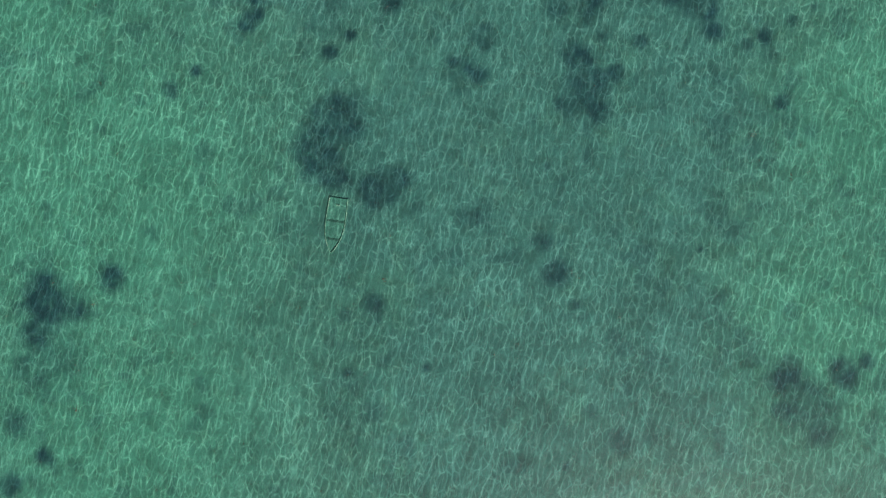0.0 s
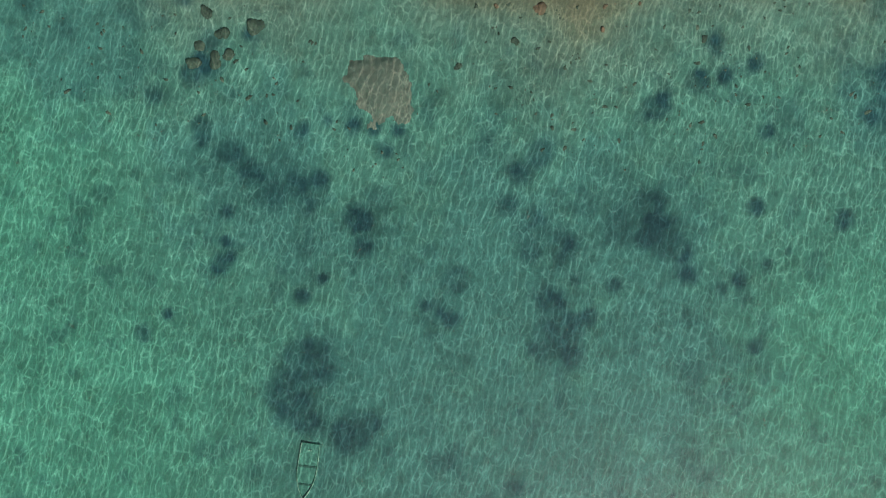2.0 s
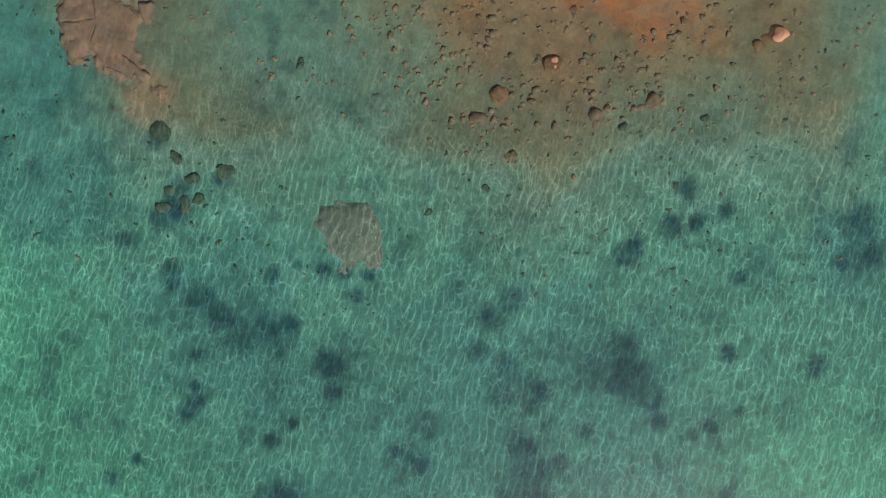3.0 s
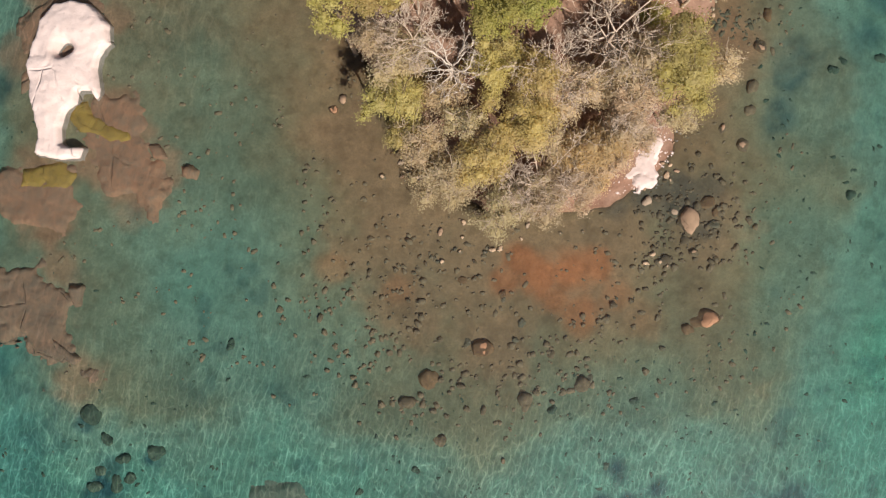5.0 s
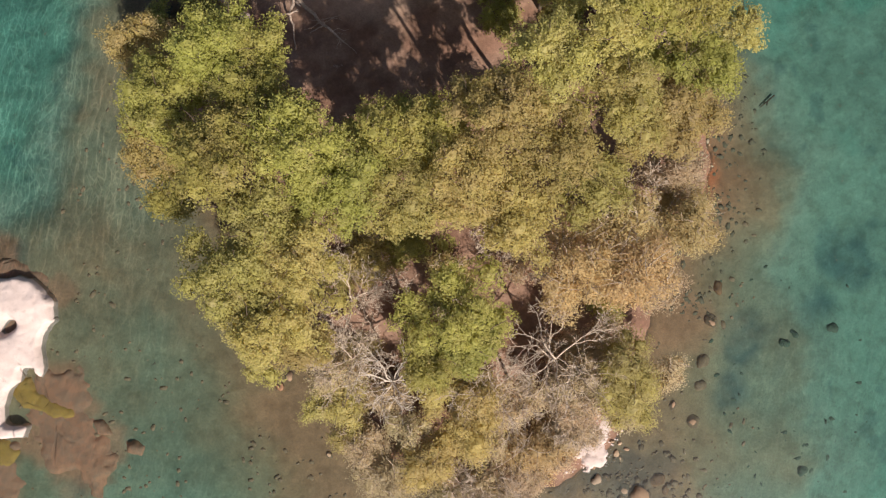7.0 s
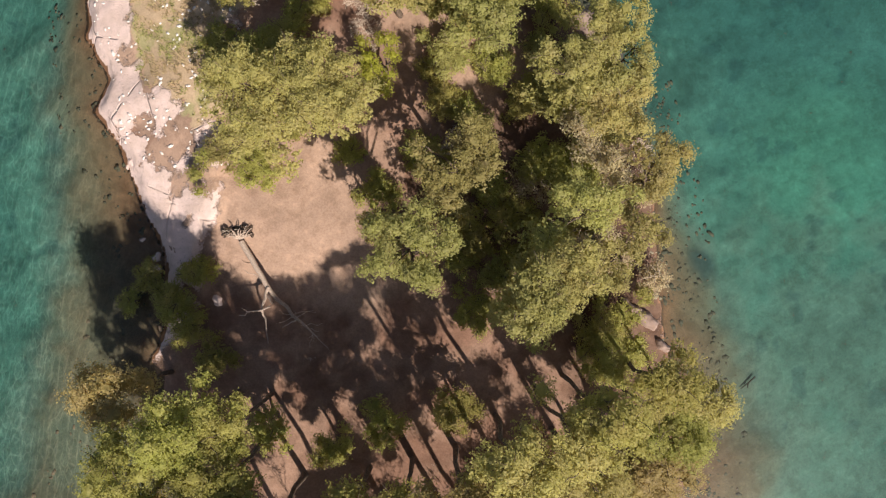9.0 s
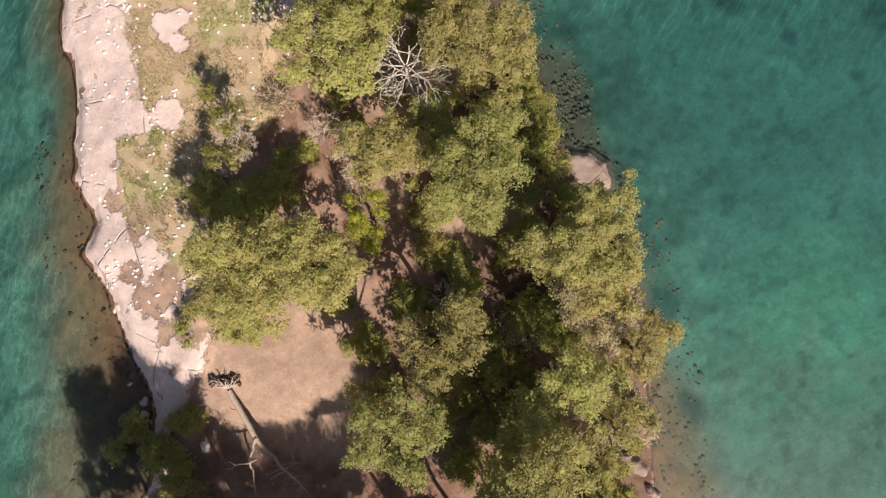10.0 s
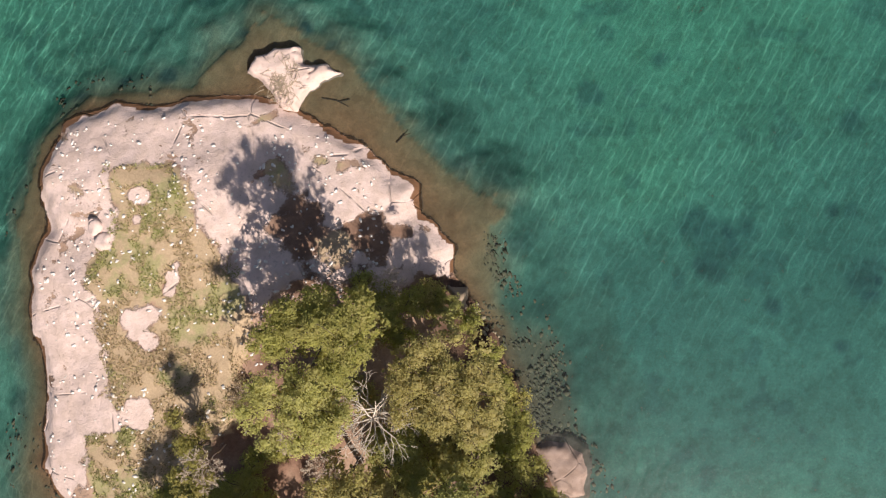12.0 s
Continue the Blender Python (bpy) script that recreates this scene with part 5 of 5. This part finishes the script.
def tussock_grass():
    """Dry grass and green tufts on the turf, as one sheet of blades."""
    npr = np.random.default_rng(77)
    n = 60000
    x, y = npr.uniform(-13, 1.5, n), npr.uniform(115, 148.5, n)
    keep = (inside(x, y, TURF) + rough(x, y, 1.5, 87) * 0.7 > 0.1) & (spots(x, y, BARE_PATCH, 83, 0.55) < 0.4) & (rough(x, y, 1.0, 89, 3) > -0.15)
    x, y = x[keep], y[keep]
    z = land(x, y)[0]
    n = len(x)
    t, h, w = npr.uniform(0, 6.283, n), npr.uniform(0.07, 0.26, n), npr.uniform(0.025, 0.06, n)
    ux, uy = np.cos(t) * w, np.sin(t) * w
    lx, ly = npr.normal(0, 0.12, n), npr.normal(0, 0.12, n)
    low = z - 0.03
    verts = np.stack([np.stack([x - ux, y - uy, low], 1), np.stack([x + ux, y + uy, low], 1), np.stack([x + lx, y + ly, z + h], 1)], 1).reshape(-1, 3)
    g = Nodes("grass_blades")
    rnd = g.add("ShaderNodeNewGeometry").outputs["Random Per Island"]
    col = g.mix(g.span(g.noise(0.28, 4, 0.65), 0.44, 0.58), g.mix(rnd, (0.46, 0.35, 0.19), (0.36, 0.27, 0.14)), g.mix(rnd, (0.32, 0.31, 0.10), (0.23, 0.235, 0.07)))
    me = mesh_of("grass", verts, np.arange(n * 3).reshape(-1, 3), g.done(col, 0.8), False)
    tagged(new("grass", me), "dry straw-coloured grass with green tufts on the island's top", "grass", kind="stuff")


tussock_grass()

# ---- stones ----


def stone_mesh(name, seed, mat, flat=0.7, cuts=2, rough_amount=0.22):
    bm = bmesh.new()
    bmesh.ops.create_icosphere(bm, subdivisions=cuts, radius=1.0)
    off = Vector((seed * 3.7, seed * 1.9, seed * 5.3))
    for v in bm.verts:
        k = 1 + rough_amount * noise.noise(v.co * 0.9 + off) * 1.6 + rough_amount * 0.5 * noise.noise(v.co * 2.3 + off)
        v.co = v.co * k
        v.co.z *= flat
        if v.co.z < -0.35:
            v.co.z = -0.35
    me = bpy.data.meshes.new(name)
    bm.to_mesh(me)
    bm.free()
    me.polygons.foreach_set("use_smooth", np.ones(len(me.polygons), bool))
    me.materials.append(mat)
    return me


KINDS = {"orange": (rock_orange, "rounded orange-brown boulder"), "brown": (rock_brown, "rounded brown boulder"), "grey": (rock_grey, "dark grey boulder"),
         "sea": (rock_sea, "dark weed-covered boulder"), "pale": (rock_pale, "pale pinkish boulder")}
STONES = {k: [stone_mesh("boulder", 10 * n + m, KINDS[k][0], 0.5 + 0.1 * (m % 3), 3, 0.36) for m in range(4)] for n, k in enumerate(KINDS)}


def boulder(x, y, r, kind, seed, high=0.0):
    rnd = random.Random(seed)
    ob = new("boulder", rnd.choice(STONES[kind]))
    z = height_at(x, y)
    where = "lying under shallow water" if z < -0.3 else "standing in the shallows" if z < 0 else "resting on the shore"
    ob.location = (x, y, z - r * 0.2 + high)
    ob.rotation_euler = (rnd.uniform(-0.2, 0.2), rnd.uniform(-0.2, 0.2), rnd.uniform(0, 6.28))
    s = rnd.uniform(0.85, 1.1)
    ob.scale = (r * s, r / s * rnd.uniform(0.85, 1.0), r * rnd.uniform(0.95, 1.25))
    return tagged(ob, KINDS[kind][1] + " " + where, "boulder", "boulders round the island")


BOULDERS_SOUTH = [(10.4, 49.8, 0.89, "orange"), (5.9, 47.3, 0.89, "orange"), (28.8, 52.3, 1.1, "orange"), (27.6, 51.5, 0.55, "orange"), (13.8, 45.4, 0.85, "brown"),
                  (6.8, 42.2, 0.66, "brown"), (-1.6, 70.9, 0.56, "brown"), (-2.3, 69.9, 0.4, "orange"), (16.1, 49.4, 0.42, "brown"), (8.6, 55.6, 0.38, "orange"),
                  (18.7, 46.8, 0.66, "brown"), (19.4, 47.3, 0.38, "grey"), (23.2, 45.4, 0.42, "sea"), (16.2, 44.7, 0.42, "sea"), (4, 45.4, 0.61, "brown"),
                  (6.5, 45.1, 0.38, "brown"), (9, 50.3, 0.38, "grey"), (-11.1, 50, 0.47, "sea"), (13.6, 52, 0.38, "grey"), (12, 54.3, 0.38, "orange"),
                  (6.8, 50.5, 0.38, "brown"), (2.5, 49.4, 0.33, "brown"), (4.9, 56.5, 0.33, "brown"), (-0.1, 37.4, 0.42, "sea"), (4.7, 39.5, 0.42, "sea"), (20.9, 39.8, 0.38, "sea")]
BOULDERS_EAST = [(27.5, 60.6, 1.05, "brown"), (29.2, 62.2, 0.66, "orange"), (32.3, 67, 0.56, "brown"), (41.5, 62.9, 0.56, "sea"), (25.5, 57.3, 0.52, "brown"),
                 (29.5, 56.6, 0.47, "brown"), (32.9, 70.1, 0.47, "brown"), (33.2, 72, 0.56, "brown"), (29.8, 60.3, 0.47, "grey"), (24.1, 62.2, 0.47, "grey"),
                 (30.5, 68.4, 0.33, "brown"), (28.1, 57.9, 0.38, "brown"), (33.9, 75.5, 0.6, "brown"), (34.6, 78.2, 0.55, "orange"), (26.4, 61.5, 0.5, "grey"),
                 (28.4, 61.8, 0.4, "brown"), (29.9, 61.3, 0.35, "orange"), (27.2, 58.9, 0.4, "brown"), (40.2, 73.5, 0.4, "sea"), (41, 74.3, 0.35, "sea"), (44.6, 74.8, 0.5, "sea")]
BOULDERS_WEST = [(-11.4, 142.9, 0.75, "pale"), (-10.6, 141.8, 0.8, "pale"), (-17.4, 40.9, 0.75, "sea"), (-20.3, 40.2, 0.56, "sea"), (-22.7, 44.2, 0.85, "sea"), (-20.9, 38.1, 0.66, "sea"), (-22.8, 37.8, 0.66, "sea"),
                 (-19.8, 38.5, 0.47, "sea"), (-21.5, 42, 0.56, "sea"), (-10.6, 104.6, 0.42, "pale"), (-10.6, 103.7, 0.42, "pale"), (-11.9, 106.1, 0.3, "pale"),
                 (-12.6, 112.6, 0.35, "pale"), (-13.1, 112.2, 0.25, "pale"), (-5.3, 101, 0.5, "pale"), (-22.2, 39.2, 0.5, "sea")]
seed = 1147
for rows in (BOULDERS_SOUTH, BOULDERS_EAST, BOULDERS_WEST):
    for bx, by, br, bk in rows:
        seed += 1
        boulder(bx, by, br, bk, seed)

SMALL = [stone_mesh("stone", 300 + m, (rock_silted, rock_silted, rock_brown, rock_silted, rock_grey, rock_silted)[m], 0.62, 2, 0.5) for m in range(6)]


def cobbles():
    """Separate cobbles on the southern shelf."""
    rnd = random.Random(5)
    made = 0
    while made < 290:
        x, y = rnd.gauss(9, 8), rnd.gauss(53, 5.5)
        if rnd.random() < 0.35:
            x, y = rnd.gauss(26.5, 2.6), rnd.gauss(60, 2.6)
        zz, dd, ss, _ = land(np.array([x]), np.array([y]))
        if dd[0] > 0.3 or ss[0] < -1 or (x - 15.5) ** 2 / 20 + (y - 56) ** 2 / 9 < 1 or value_noise(np.array([x / 3.5]), np.array([y / 3.5]), 91)[0] < 0.38:
            continue
        r = rnd.choice((0.09, 0.11, 0.13, 0.16, 0.2, 0.26))
        ob = new("stone", SMALL[rnd.randrange(6)])
        ob.location = (x, y, float(zz[0]) + r * 0.15)
        ob.rotation_euler = (0, 0, rnd.uniform(0, 6.28))
        ob.scale = (r * rnd.uniform(0.9, 1.4), r, r * rnd.uniform(0.9, 1.3))
        tagged(ob, "small brown stone lying in the silty shallows", "stone", "stones on the southern shelf")
        made += 1


cobbles()


def rubble(name, label, places, mat, seed, sizes, flat=0.42):
    """Many small stones joined to one mesh."""
    npr = np.random.default_rng(seed)
    base = stone_mesh("rubble_stone", seed, mat, flat, 1, 0.55)
    bv = np.empty(len(base.vertices) * 3, np.float32)
    base.vertices.foreach_get("co", bv)
    bv = bv.reshape(-1, 3)
    bf = np.array([p.vertices[:] for p in base.polygons])
    bpy.data.meshes.remove(base)
    x, y = places[:, 0], places[:, 1]
    n = len(x)
    z = land(x, y)[0]
    t, r = npr.uniform(0, 6.283, n), npr.choice(sizes, n) * npr.uniform(0.7, 1.3, n)
    c, s, wide = np.cos(t), np.sin(t), npr.uniform(0.8, 1.9, n)
    vx, vy, vz = bv[:, 0][None] * (r * wide)[:, None], bv[:, 1][None] * r[:, None], bv[:, 2][None] * r[:, None]
    verts = np.stack([vx * c[:, None] - vy * s[:, None] + x[:, None], vx * s[:, None] + vy * c[:, None] + y[:, None], vz + (z - 0.12 * r)[:, None]], 2)
    faces = bf[None] + (np.arange(n) * len(bv))[:, None, None]
    tagged(new(name, mesh_of(name, verts.reshape(-1, 3), faces.reshape(-1, 3), mat)), label, "stones", kind="stuff")


def scatter(seed, n, x0, x1, y0, y1, keep):
    npr = np.random.default_rng(seed)
    x, y = npr.uniform(x0, x1, n), npr.uniform(y0, y1, n)
    z, d, s, e = land(x, y)
    ok = keep(x, y, d, s, e, npr.uniform(0, 1, n))
    return np.stack([x[ok], y[ok]], 1)


rubble("shore_rubble", "dark broken stones along the eastern shore and shallows",
       scatter(11, 30000, 12, 42, 76, 152, lambda x, y, d, s, e, u: (d < 0.8) & (d > -5) & (y < 137) & (u < 0.10 + 0.25 * (value_noise(x / 2.5, y / 2.5, 93) > 0.5)) & (u < 0.5 * np.exp(-np.abs(d + 1.2) / 2.4))),
       rock_drowned, 12, (0.07, 0.1, 0.15, 0.2))
rubble("shore_rubble", "close-packed dark flat stones in the north-eastern shallows",
       scatter(27, 9000, 15, 30, 123, 146, lambda x, y, d, s, e, u: (d < -0.2) & (d > -4.2) & (y < 141.5 + 1.2 * (x - 18)) & (y < 143) & ((y < 134) | (d < -2.3)) & (u < 0.6 * (value_noise(x / 2.2, y / 2.2, 94) > 0.36)) & (u < 1.1 * np.exp(-np.abs(d + 1.7) / 1.6))),
       rock_drowned, 28, (0.08, 0.11, 0.15, 0.2, 0.26), 0.08)
rubble("bed_rubble", "dark stones crowded round a large boulder",
       scatter(29, 1700, 22, 34, 54, 67, lambda x, y, d, s, e, u: (d < 0.6) & (u < 0.5 * np.exp(-((x - 27) ** 2 + (y - 60.5) ** 2) / 12))),
       rock_brown, 30, (0.08, 0.11, 0.16, 0.22))
rubble("bed_rubble", "scattered dark stones on the bed of the green shallows",
       scatter(13, 9000, -38, 48, 22, 80, lambda x, y, d, s, e, u: (d < -1) & (s < 6) & (s > -14) & (u < 0.26 * (value_noise(x / 4, y / 4, 95) > 0.42))),
       rock_sea, 14, (0.05, 0.07, 0.1, 0.15, 0.2))
rubble("bed_rubble", "small stones in the brown silt round the grove",
       scatter(15, 9000, -28, 38, 42, 100, lambda x, y, d, s, e, u: (d < 0.2) & (s > 0) & (u < 0.22 * (value_noise(x / 3, y / 3, 97) > 0.42))),
       rock_silted, 16, (0.07, 0.1, 0.14, 0.19), 0.6)
rubble("bed_rubble", "silt-covered stones strewn over the southern shelf",
       scatter(33, 2600, -5, 22, 43, 66, lambda x, y, d, s, e, u: (d < 0) & ((x - 15.5) ** 2 / 20 + (y - 56) ** 2 / 8 > 1) & (y > 45) & (u < 0.24 * (value_noise(x / 3, y / 3, 103) > 0.45))),
       rock_silted, 34, (0.08, 0.11, 0.14, 0.2), 0.55)
rubble("bed_rubble", "dark stones along the western rock shore",
       scatter(17, 5000, -24, -8, 98, 156, lambda x, y, d, s, e, u: (d < 0) & (d > -4) & (u < 0.3 * (value_noise(x / 3, y / 3, 99) > 0.5))),
       rock_drowned, 18, (0.08, 0.12, 0.18))
rubble("white_stones", "broken whitened stones at the foot of dry bushes",
       scatter(21, 500, 17, 28, 61, 70, lambda x, y, d, s, e, u: inside(x, y, [(18, 64.2), (20.7, 63.2), (23, 62), (25.2, 63.5), (27.2, 68.3), (25, 69.3), (22, 66.8), (18.4, 66.2)]) > 0),
       rock_white, 22, (0.06, 0.09, 0.12), 0.3)
# whitish stone shapes added in place of the gulls sitting on the island
chalky = rock_material("gull_white", (0.80, 0.72, 0.66), (0.74, 0.66, 0.60), (0.4, 0.34, 0.3), 0.6)
rubble("pale_pebbles", "small whitish lumps standing in for gulls on turf and rock",
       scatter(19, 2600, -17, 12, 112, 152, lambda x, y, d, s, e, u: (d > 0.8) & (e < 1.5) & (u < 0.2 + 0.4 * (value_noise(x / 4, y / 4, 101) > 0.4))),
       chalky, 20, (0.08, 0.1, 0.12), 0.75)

# ---- fallen tree ----


weathered = bark_material("weathered_fallen_wood", (0.53, 0.40, 0.32), (0.33, 0.245, 0.19))


def fallen_tree():
    rnd = random.Random(9)
    ob = tagged(new("fallen_tree"), "uprooted bleached pine lying across the bare clearing", "fallen tree")
    z0 = height_at(-3, 105.8)
    ob.location = (-3.0, 105.9, z0)

    def limb(name, a, b, r0, r1, bend=0.05, steps=6, sides=8, label=""):
        verts, faces = [], []
        pts = wander(rnd, Vector(a), Vector(b), bend, steps)
        tube(verts, faces, pts, [r0 + (r1 - r0) * k / steps for k in range(steps + 1)], sides)
        return part(name, mesh_of(name, [tuple(v) for v in verts], faces, weathered), None, ob, label)

    limb("trunk", (0, 0, 0.35), (2.5, -4.1, 0.62), 0.25, 0.2, 0.015)
    limb("trunk", (2.45, -4.0, 0.62), (6.3, -7.7, 0.9), 0.19, 0.05, 0.04)
    limb("branch", (2.3, -3.7, 0.75), (1.9, -5.4, 1.1), 0.15, 0.10)
    limb("branch", (1.9, -5.4, 1.1), (2.3, -8.2, 0.6), 0.10, 0.03)
    limb("branch", (2.6, -5.2, 1.3), (0.2, -5.9, 1.5), 0.09, 0.03, 0.1)
    limb("branch", (2.4, -4.4, 1.0), (2.9, -5.0, 1.6), 0.12, 0.05)
    limb("branch", (1.0, -5.7, 1.4), (0.4, -5.3, 1.6), 0.05, 0.02)
    limb("branch", (4.6, -6.3, 0.9), (3.5, -6.9, 0.9), 0.06, 0.02)
    limb("branch", (1.9, -3.2, 0.7), (0.3, -2.3, 0.5), 0.05, 0.02, 0.12)
    for k in range(16):
        a = Vector((2.5, -4.1, 0.8)).lerp(Vector((6.3, -7.7, 1.0)), rnd.uniform(0.45, 1.0))
        b = a + Vector((rnd.gauss(0, 0.8), rnd.gauss(0, 0.8), rnd.uniform(-0.3, 0.5)))
        limb("twig", a, b, 0.03, 0.01, 0.12, 3, 4)
    for k in range(20):
        t = rnd.uniform(0, 2 * math.pi)
        a = Vector((-0.15, 0.25, 0.45))
        b = a + Vector((math.cos(t) * rnd.uniform(0.6, 1.25), 0.35 + rnd.uniform(-0.15, 0.5), math.sin(t) * rnd.uniform(0.4, 1.0) + 0.1))
        limb("root", a, b, 0.10, 0.02, 0.15, 4, 5)


fallen_tree()


def root_pit():
    """The dark hollow of torn roots above the fallen trunk."""
    rnd = random.Random(31)
    ob = tagged(new("root_plate"), "torn dark root plate with loose earth at the clearing's edge", "roots")
    ob.location = (-3.3, 106.7, height_at(-3.3, 106.7))
    bm = bmesh.new()
    for k in range(26):
        m = Matrix.Translation((rnd.uniform(-1.15, 1.15), rnd.uniform(-0.3, 0.35), rnd.uniform(0.0, 0.45))) @ Matrix.Rotation(rnd.uniform(0, 6), 4, "Z") @ Matrix.Diagonal((rnd.uniform(0.1, 0.4), rnd.uniform(0.08, 0.2), rnd.uniform(0.08, 0.3), 1))
        bmesh.ops.create_icosphere(bm, subdivisions=1, radius=1, matrix=m)
    g = Nodes("dark_root_earth")
    part("root_mass", bm, g.done(g.mix(g.span(g.noise(5), 0.35, 0.65), (0.035, 0.025, 0.02), (0.12, 0.08, 0.055)), 0.95), ob)
    verts, faces = [], []
    for k in range(9):
        a = Vector((rnd.uniform(-1.1, 1.1), rnd.uniform(-0.2, 0.3), rnd.uniform(0.1, 0.5)))
        tube(verts, faces, wander(rnd, a, a + Vector((rnd.gauss(0, 0.5), rnd.uniform(-0.2, 0.5), rnd.uniform(-0.1, 0.4))), 0.2, 3), [0.04, 0.03, 0.02, 0.01], 4)
    part("root_ends", mesh_of("root_ends", [tuple(v) for v in verts], faces, bark_white), None, ob, "pale broken root ends")


root_pit()


def stick(points, r0, label):
    verts, faces = [], []
    for pts in points:
        p = [Vector(q) for q in pts]
        tube(verts, faces, p, [r0 * (1 - 0.6 * k / len(p)) for k in range(len(p))], 6)
    tagged(new("driftwood", mesh_of("driftwood", [tuple(v) for v in verts], faces, bark_brown)), label, "driftwood")


stick([[(39.6, 94.6, -0.5), (39.0, 94.1, -0.45), (38.4, 93.6, -0.5)], [(39.0, 94.1, -0.45), (38.9, 93.7, -0.4)]], 0.07, "dark branch sunk in the shallows")
stick([[(6.2, 153.9, -0.1), (7.4, 153.7, -0.08), (8.4, 153.2, -0.12)], [(7.6, 153.6, -0.1), (8.5, 153.8, -0.1)]], 0.07, "dark branch lying in brown shallows")
stick([[(12.4, 150.2, -0.1), (13.0, 150.8, -0.1), (13.6, 151.0, -0.12)]], 0.06, "dark stick lying in brown shallows")


def driftwood_heap():
    rnd = random.Random(13)
    verts, faces = [], []
    for k in range(230):
        a = Vector((3.3 + rnd.gauss(0, 0.6), 155.0 + rnd.gauss(0, 0.85), 0.9 + rnd.uniform(0, 0.12)))
        t = rnd.uniform(0, 6.28)
        b = a + Vector((math.cos(t), math.sin(t), rnd.uniform(-0.1, 0.1))) * rnd.uniform(0.3, 1.0)
        tube(verts, faces, wander(rnd, a, b, 0.12, 3), [0.026, 0.022, 0.018, 0.01], 4)
    tagged(new("driftwood", mesh_of("driftwood", [tuple(v) for v in verts], faces, bark_tan)), "heap of grey driftwood twigs on the rock point", "driftwood")


driftwood_heap()

# ---- sunken boat ----


def sunken_boat():
    g = Nodes("algae_covered_boards")
    wood = g.done(g.mix(g.span(g.noise(4.0, 5), 0.35, 0.65), (0.15, 0.42, 0.325), (0.12, 0.35, 0.27)), 0.9)
    g = Nodes("pale_gunwale")
    rail = g.done(g.mix(g.span(g.noise(3.0, 5), 0.4, 0.6), (0.52, 0.80, 0.62), (0.24, 0.50, 0.38)), 0.85)
    g = Nodes("dark_thwart")
    dark = g.done(g.mix(g.noise(3.0, 5), (0.05, 0.15, 0.12), (0.09, 0.25, 0.19)), 0.9)
    ob = tagged(new("sunken_boat"), "small open rowing boat sunk on the weedy lake bed", "boat")
    x0, y0 = -13.00, 2.80
    ob.location = (x0, y0, height_at(x0, y0) - 0.41)
    ob.rotation_euler = (0, radians(2), radians(-8))
    n = 15
    prof = []
    for k in range(n):
        t = k / (n - 1)
        y = 2.35 - 4.75 * t
        half = 0.80 * (1 - max(0, (t - 0.45) / 0.55) ** 2.2) * (0.93 + 0.07 * min(1, t / 0.3)) + 0.05
        prof.append((y, half, 0.52 + 0.05 * t * t))

    def ring(bm, y, half, h, inset):
        a, deep = half - inset, inset
        pts = [(-a, y, h), (-a * 0.9, y, h * 0.5 + deep), (-a * 0.62, y, deep + 0.05), (0, y, deep), (a * 0.62, y, deep + 0.05), (a * 0.9, y, h * 0.5 + deep), (a, y, h)]
        return [bm.verts.new((p[0], p[1], max(p[2], silt) if inset else p[2])) for p in pts]

    silt = 0.45
    bm = bmesh.new()
    for inset in (0.0, 0.045):
        rows = [ring(bm, *p, inset) for p in prof]
        for a, b in zip(rows, rows[1:]):
            for j in range(6):
                bm.faces.new((a[j], a[j + 1], b[j + 1], b[j]))
        bm.faces.new(rows[0])
        bm.faces.new(rows[-1])
    part("hull", bm, wood, ob)
    for side in (-1, 1):
        verts, faces = [], []
        tube(verts, faces, [Vector((side * (h - 0.02), y, z + 0.02)) for y, h, z in prof], [0.045] * n, 6)
        part("gunwale", mesh_of("gunwale", [tuple(v) for v in verts], faces, rail), None, ob, "pale rim of the boat")
    for y, wide in ((2.33, 0.76), (0.35, 0.80), (-1.2, 0.66)):
        bm = bmesh.new()
        bmesh.ops.create_cube(bm, size=1, matrix=Matrix.Translation((0, y, 0.47 if y < 2 else 0.34)) @ Matrix.Diagonal((wide * 2, 0.16 if y < 2 else 0.06, 0.05 if y < 2 else 0.45, 1)))
        bmesh.ops.bevel(bm, geom=bm.edges[:], offset=0.012, segments=1, affect="EDGES")
        part("thwart" if y < 2 else "transom", bm, dark if y < 2 else wood, ob)
    bm = bmesh.new()
    for px in (-0.09, 0.09):
        bmesh.ops.create_icosphere(bm, subdivisions=1, radius=0.09, matrix=Matrix.Translation((px, 1.75, 0.46)))
    part("fitting", bm, rail, ob, "pale fittings in the stern")


sunken_boat()
